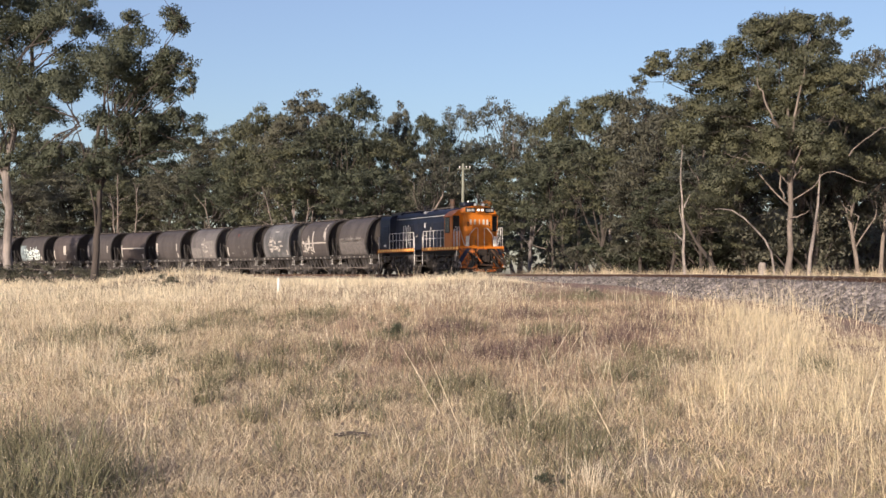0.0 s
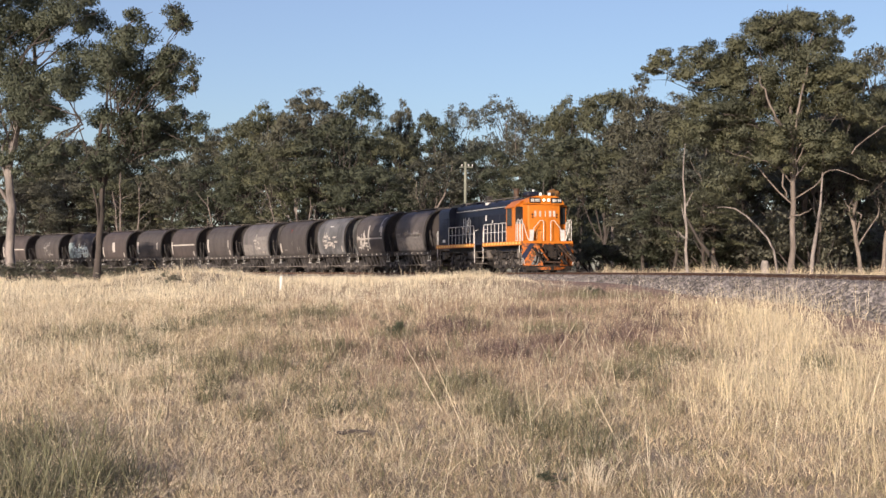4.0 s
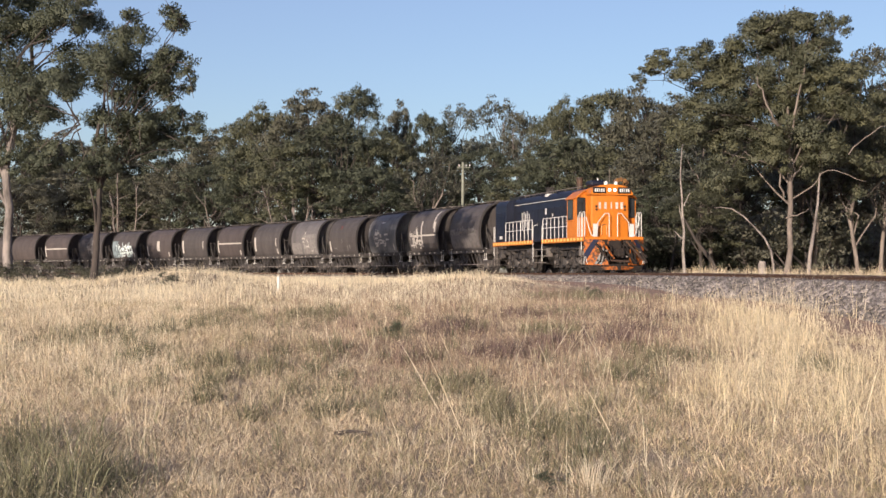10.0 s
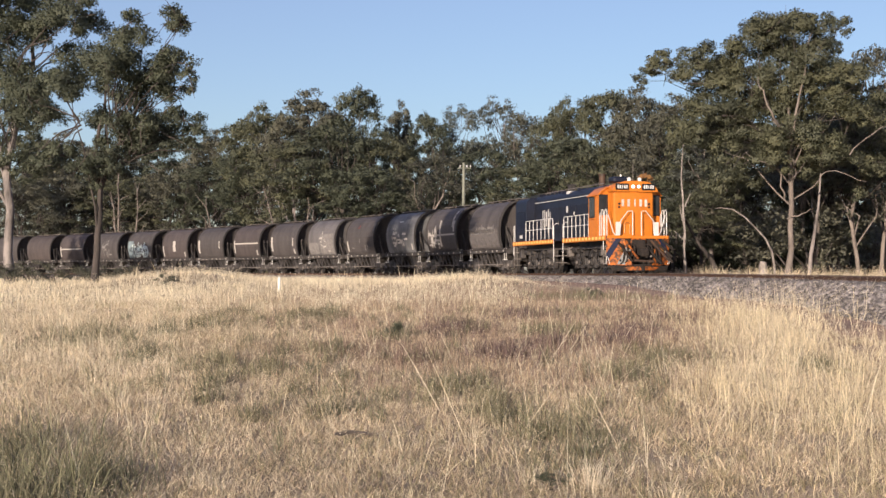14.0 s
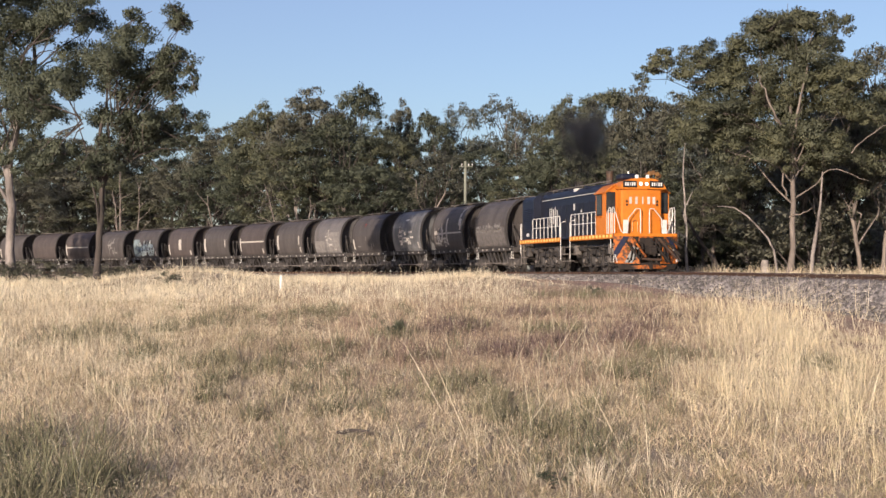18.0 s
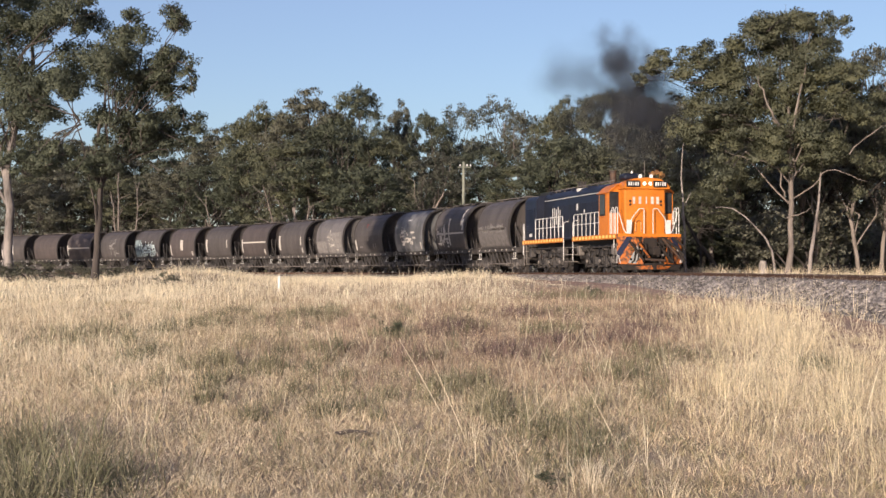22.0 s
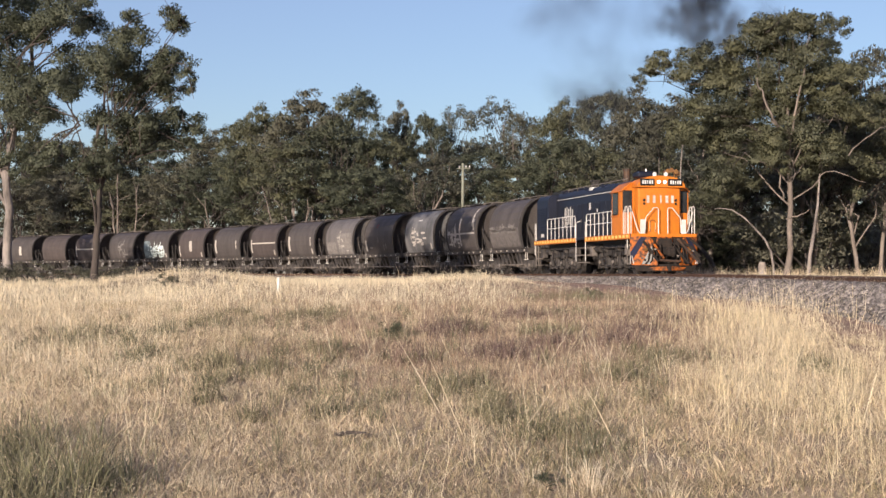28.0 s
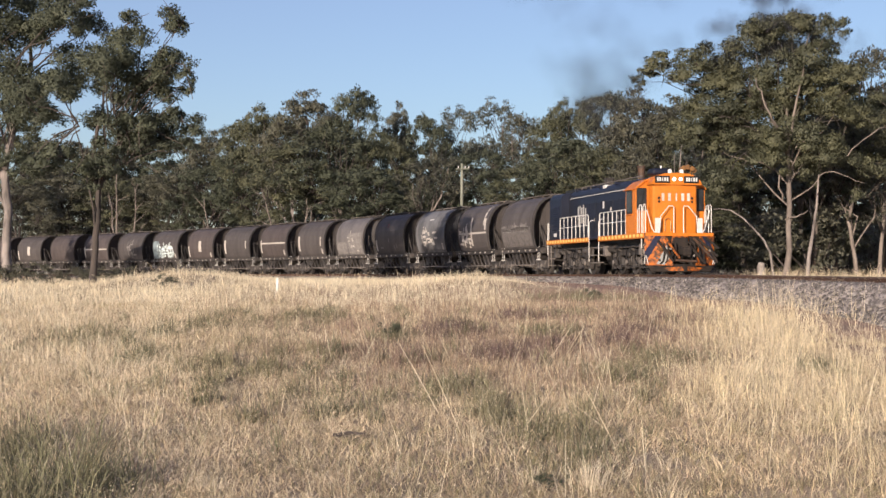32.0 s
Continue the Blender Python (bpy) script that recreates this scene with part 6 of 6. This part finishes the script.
# ================= small things =================
def small_things():
    # power pole behind the train
    x, y = 1.6, 98.0
    p = thing("power_pole", "grey-green timber power pole with white insulators", "power pole", "", pose(x, y, float(ground_z(x, y))))
    bm = bmesh.new()
    tube(bm, [(0, 0, -0.3), (0, 0, 4), (0.02, 0, 8.25)], [0.14, 0.12, 0.095], 10)
    part("pole", bm, M_POLE, p, smooth=50)
    bm = bmesh.new()
    box(bm, (0.05, -0.16, 7.85), (0.95, 0.09, 0.07), 0.01)
    part("crossarm", bm, M_POLE, p)
    for q in (-0.4, 0.42, 0.85):
        bm = bmesh.new()
        rod(bm, (q * 0.6, -0.16, 7.88), (q * 0.6, -0.16, 7.97), 0.02, 6)
        rod(bm, (q * 0.6, -0.16, 7.96), (q * 0.6, -0.16, 8.06), 0.055, 8, 0.04)
        part("insulator", bm, M_WHITE, p)
    # white peg in the grass
    x, y = -5.0, 42.0
    bm = bmesh.new()
    box(bm, (0, 0, 0.20), (0.075, 0.075, 0.60), 0.012)
    peg = part("marker_post", bm, M_WHITE, None, "", pose(x, y, float(ground_z(x, y)), 0, 1.5, 0))
    tagged(peg, "short white marker post in the grass", "post")
    # dead sapling beside the track
    x, y = 10.95, 61.0
    rng = np.random.default_rng(31)
    d = thing("dead_sapling", "thin bare grey dead sapling", "tree", "", pose(x, y, float(ground_z(x, y))))
    bm = tube(bmesh.new(), crooked((0, 0, -0.2), (-0.1, 0, 6.2), rng, 0.02, 8), [0.085, 0.075, 0.065, 0.055, 0.05, 0.042, 0.034, 0.025, 0.012], 6)
    part("trunk", bm, M_DEAD, d)
    bm = bmesh.new()
    for z, dx, dz in ((2.3, -0.25, 1.2), (1.9, -0.5, 0.4), (3.4, 0.25, 0.6)):
        tube(bm, crooked((-0.03, 0, z), (dx, 0.1, z + dz), rng, 0.08, 4), [0.04, 0.03, 0.025, 0.018, 0.01], 5)
    tagged(part("branchwork", bm, M_DEAD, d), kind="stuff")
    # broken stump
    x, y = 14.75, 62.5
    bm = tube(bmesh.new(), [(0, 0, -0.2), (0.02, 0, 0.3), (0.0, 0.02, 0.75), (0.03, 0, 0.95)], [0.26, 0.20, 0.18, 0.14], 9)
    tagged(part("tree_stump", bm, M_DEAD, None, "", pose(x, y, float(ground_z(x, y)))), "broken grey tree stump in the verge grass", "stump")
    # leaning bare limbs and slim trunks at the wood's edge
    for x, y, r, m, path in ((15.4, 62.6, 0.065, M_BARKGREY, [(0, 0, -0.2), (-0.1, 0, 0.7), (-0.2, 0, 1.4), (-0.5, 0, 2.0), (-0.95, 0, 2.5), (-1.45, 0, 3.0), (-2.0, 0, 3.35), (-2.5, 0, 3.42), (-2.8, 0, 3.4)]),
                             (16.85, 62.5, 0.115, M_BARKGREY, [(0, 0, -0.2), (0.1, 0, 1.2), (0.3, 0, 2.4), (0.5, 0.1, 3.6), (0.6, 0.1, 5.0)]),
                             (13.6, 66.0, 0.15, M_BARKDARK, [(0, 0, -0.2), (-0.5, 0, 1.0), (-1.2, 0, 1.9), (-1.9, 0, 3.2)])):
        t = thing("leaning_tree", "leaning gum trunk with bare limbs at the wood's edge", "tree", "leaning trunks", pose(x, y, float(ground_z(x, y))))
        part("trunk", tube(bmesh.new(), path, [r - r * 0.7 * i / (len(path) - 1) for i in range(len(path))], 8), m, t, smooth=60)
    for x, y, high, dx, r in ((-34.4, 146.5, 11.5, -0.3, 0.16), (-33.6, 146.8, 10.0, 1.1, 0.13), (-33.9, 146.2, 9.0, -1.6, 0.11), (-22.8, 139.0, 8.0, -1.2, 0.12), (-12.6, 113.0, 7.5, -2.2, 0.10), (-11.4, 112.5, 6.5, 0.4, 0.10)):
        t = thing("bare_trunk", "slim pale gum trunk at the edge of the far wood", "tree", "slim pale trunks", pose(x, y, float(ground_z(x, y))))
        way = crooked((0, 0, -0.2), (dx, 0, high), rng, 0.05, 7)
        part("trunk", tube(bmesh.new(), way, [r * (1 - 0.75 * i / 7) for i in range(8)], 7), M_BARK, t, smooth=60)
        bm = bmesh.new()
        for k in (3, 4, 5, 6):
            tube(bm, crooked(way[k], way[k] + Vector((rng.uniform(-1.6, 1.6), -0.3, rng.uniform(0.4, 1.6))), rng, 0.1, 4), [r * 0.4, r * 0.33, r * 0.26, r * 0.18, r * 0.1], 5)
        tagged(part("branchwork", bm, M_BARK, t), kind="stuff")
    # dark stick lying on the mown ground
    x, y = -0.75, 11.3
    bm = tube(bmesh.new(), crooked((-0.13, 0, 0.05), (0.13, 0.02, 0.06), np.random.default_rng(2), 0.08, 5), [0.012, 0.018, 0.02, 0.016, 0.012, 0.008], 6)
    tagged(part("fallen_stick", bm, M_BARKDARK, None, "", pose(x, y, float(ground_z(x, y)) + 0.04)), "short dark stick lying in the straw", "stick")


# ================= exhaust smoke =================
def smoke():
    """Clumps of loose dark flakes that wait in the engine's stack and drift off one by one."""
    rng = np.random.default_rng(55)
    meshes = []
    for k in range(8):
        n = 4 if k < 4 else 6
        c = rng.uniform(-1, 1, (n, 3)) * (np.array([0.85, 0.30, 0.35]) if k < 4 else np.array([1.5, 0.35, 0.06]))
        r = rng.uniform(0.45, 0.85, n) if k < 4 else rng.uniform(0.85, 1.08, n)
        tip = rng.uniform(-0.22, 0.22, (n, 2))
        u = np.stack([np.cos(tip[:, 0]), np.sin(tip[:, 0]), np.zeros(n)], 1)
        v = np.stack([np.zeros(n), np.sin(tip[:, 1]), np.cos(tip[:, 1])], 1)
        ang = np.arange(10) * math.pi / 5
        way = np.cos(ang)[None, :, None] * u[:, None, :] + np.sin(ang)[None, :, None] * v[:, None, :]
        rad = (r[:, None] * rng.uniform(0.7, 1.1, (n, 10)))[:, :, None]
        pts = np.concatenate([c[:, None, :], c[:, None, :] + rad * 0.5 * way, c[:, None, :] + rad * way], 1).reshape(-1, 3)
        f = np.array([(0, 1 + i, 1 + (i + 1) % 10) for i in range(10)] + [(1 + i, 11 + i, 11 + (i + 1) % 10) for i in range(10)] + [(1 + i, 11 + (i + 1) % 10, 1 + (i + 1) % 10) for i in range(10)])
        me = fast_mesh("smoke_puff", pts, (np.arange(n)[:, None, None] * 21 + f[None]).reshape(-1, 3), M_SMOKE)
        fade = me.attributes.new("fade", "FLOAT", "POINT")
        top = 0.27 if k < 4 else 0.05
        fade.data.foreach_set("value", np.tile([top] + [top * 0.55] * 10 + [0.0] * 10, n).astype(np.float32))
        meshes.append(me)
    out = []
    scene.cycles.transparent_max_bounces = 48
    for i in range(140):
        late = i >= 118
        share = rng.uniform()
        wisp = 0 if share < 0.34 else 1 if share < 0.44 else 2 if share < 0.70 else 3
        thin = late or wisp == 2 or wisp == 3 and rng.uniform() < 0.6
        ob = tagged(new("smoke_puff", meshes[i % 4 + (4 if thin else 0)]), "drifting clump of dark grey diesel exhaust smoke", "smoke", "exhaust smoke")
        if not late:
            start = 16.7 + 1.9 * rng.uniform(0, 1) ** 1.5
            swing = Vector(np.clip(rng.normal(0, 0.55, 3), -1.1, 1.1))
        else:
            start, wisp = 18.6 + (i - 118) * 0.58, None
            swing = Vector((0.20 + rng.normal(0, 0.16), rng.normal(0, 0.15), 0.26 + rng.normal(0, 0.05)))
        out.append((ob, start, wisp, swing, float(rng.uniform(-8, 8))))
    return out


# the burst's middle: seconds, metres across, height, breadth; then it parts into a core and three wisps
BURST = [(16.6, 6.05, 5.4, 0.1), (17.2, 6.15, 6.5, 0.3), (17.6, 6.6, 7.9, 0.6), (18.0, 7.05, 8.5, 0.95), (18.6, 7.6, 8.6, 1.2), (19.5, 8.35, 8.9, 1.55)]
WISPS = [BURST + [(21, 9.1, 9.6, 1.75), (23, 9.95, 11.4, 1.25), (25, 10.9, 12.75, 1.35), (28, 12.2, 14.1, 1.5), (30, 13.5, 15.0, 1.6), (32, 14.8, 16.2, 1.8)],
         BURST + [(21, 8.35, 10.9, 0.9), (23, 9.0, 12.7, 1.0), (25, 10.1, 14.7, 1.2), (28, 11.4, 18.0, 1.6), (32, 13.0, 22.0, 2.2)],
         BURST + [(21, 7.4, 9.9, 1.5), (23, 7.8, 10.9, 2.0), (25, 8.0, 11.9, 2.6), (28, 8.2, 12.9, 3.4), (32, 8.6, 14.0, 4.6)],
         BURST + [(21, 9.4, 8.1, 1.5), (23, 10.95, 9.3, 1.7), (25, 12.9, 11.2, 2.0), (28, 14.0, 11.6, 2.4), (32, 15.4, 12.4, 3.2)]]


def smoke_pose(t, start, wisp, swing, spin):
    engine = vehicle_pose(REACH + roll(t), 7.0) @ pose(STACK_X, 0, 2.55)
    if t <= start:
        return engine
    leave = vehicle_pose(REACH + roll(start), 7.0) @ pose(STACK_X, 0, 2.55)
    u = t - start
    turn = -84 * (1 - math.exp(-u * 0.9)) + spin * u / 6
    if wisp is None:        # thin exhaust of the labouring engine
        rise = 2.0 * (1 - math.exp(-u * 1.5)) + 2.3 * (1 - math.exp(-u / 1.2)) + swing.z * u
        p = Vector((swing.x * u ** 0.82, swing.y * u ** 0.82, rise))
    else:
        rows = WISPS[wisp]
        x, z, r = [np.interp(t, [q[0] for q in rows], [q[k] for q in rows]) for k in (1, 2, 3)]
        stack = engine.translation
        goal = Vector((x + swing.x * r, stack.y + 1.0 + swing.y * r, z + swing.z * r))
        p = (goal - leave.translation) * (1 - math.exp(-(u / 0.55) ** 1.3))
    return Matrix.Translation(p) @ leave @ pose(0, 0, 0, 0, 0, turn)


# ================= building the place =================
ground()
LINE = track()
TRAIN = train()
SMOKE = smoke()
trees()
small_things()
dirt_strip()
grass()
# sleepers, each on its own
sleeper = bmesh.new()
box(sleeper, (0, 0, -0.22), (0.23, 2.44, 0.13), 0.012)
me = bpy.data.meshes.new("sleeper")
sleeper.to_mesh(me)
sleeper.free()
me.materials.append(M_SLEEPER)
for i in range(150):
    part("sleeper", me, None, LINE, "", vehicle_pose(-30 + i * 0.64, 0.5))


def motions():
    quick = [i * 0.2 for i in range(60)] + [12 + i * 0.5 for i in range(41)]
    slow = [i * 0.5 for i in range(65)]
    for ob, back, base in TRAIN:
        walk(ob, [(t, vehicle_pose(back + roll(t), base)) for t in slow])
    for ob, start, wisp, swing, spin in SMOKE:
        times = sorted({*(0.5 * i for i in range(33)), 32.0, round(start - 0.05, 2), round(start, 2), *(16.6 + 0.2 * i for i in range(20)), *(20.5 + 0.5 * i for i in range(23))})
        walk(ob, [(t, smoke_pose(t, start, wisp, swing, spin)) for t in times])
    for w, x, r in WHEELS:
        walk(w, [(t, pose(x, 0, r, 0, -math.degrees(roll(t) / r), 0)) for t in quick])


motions()
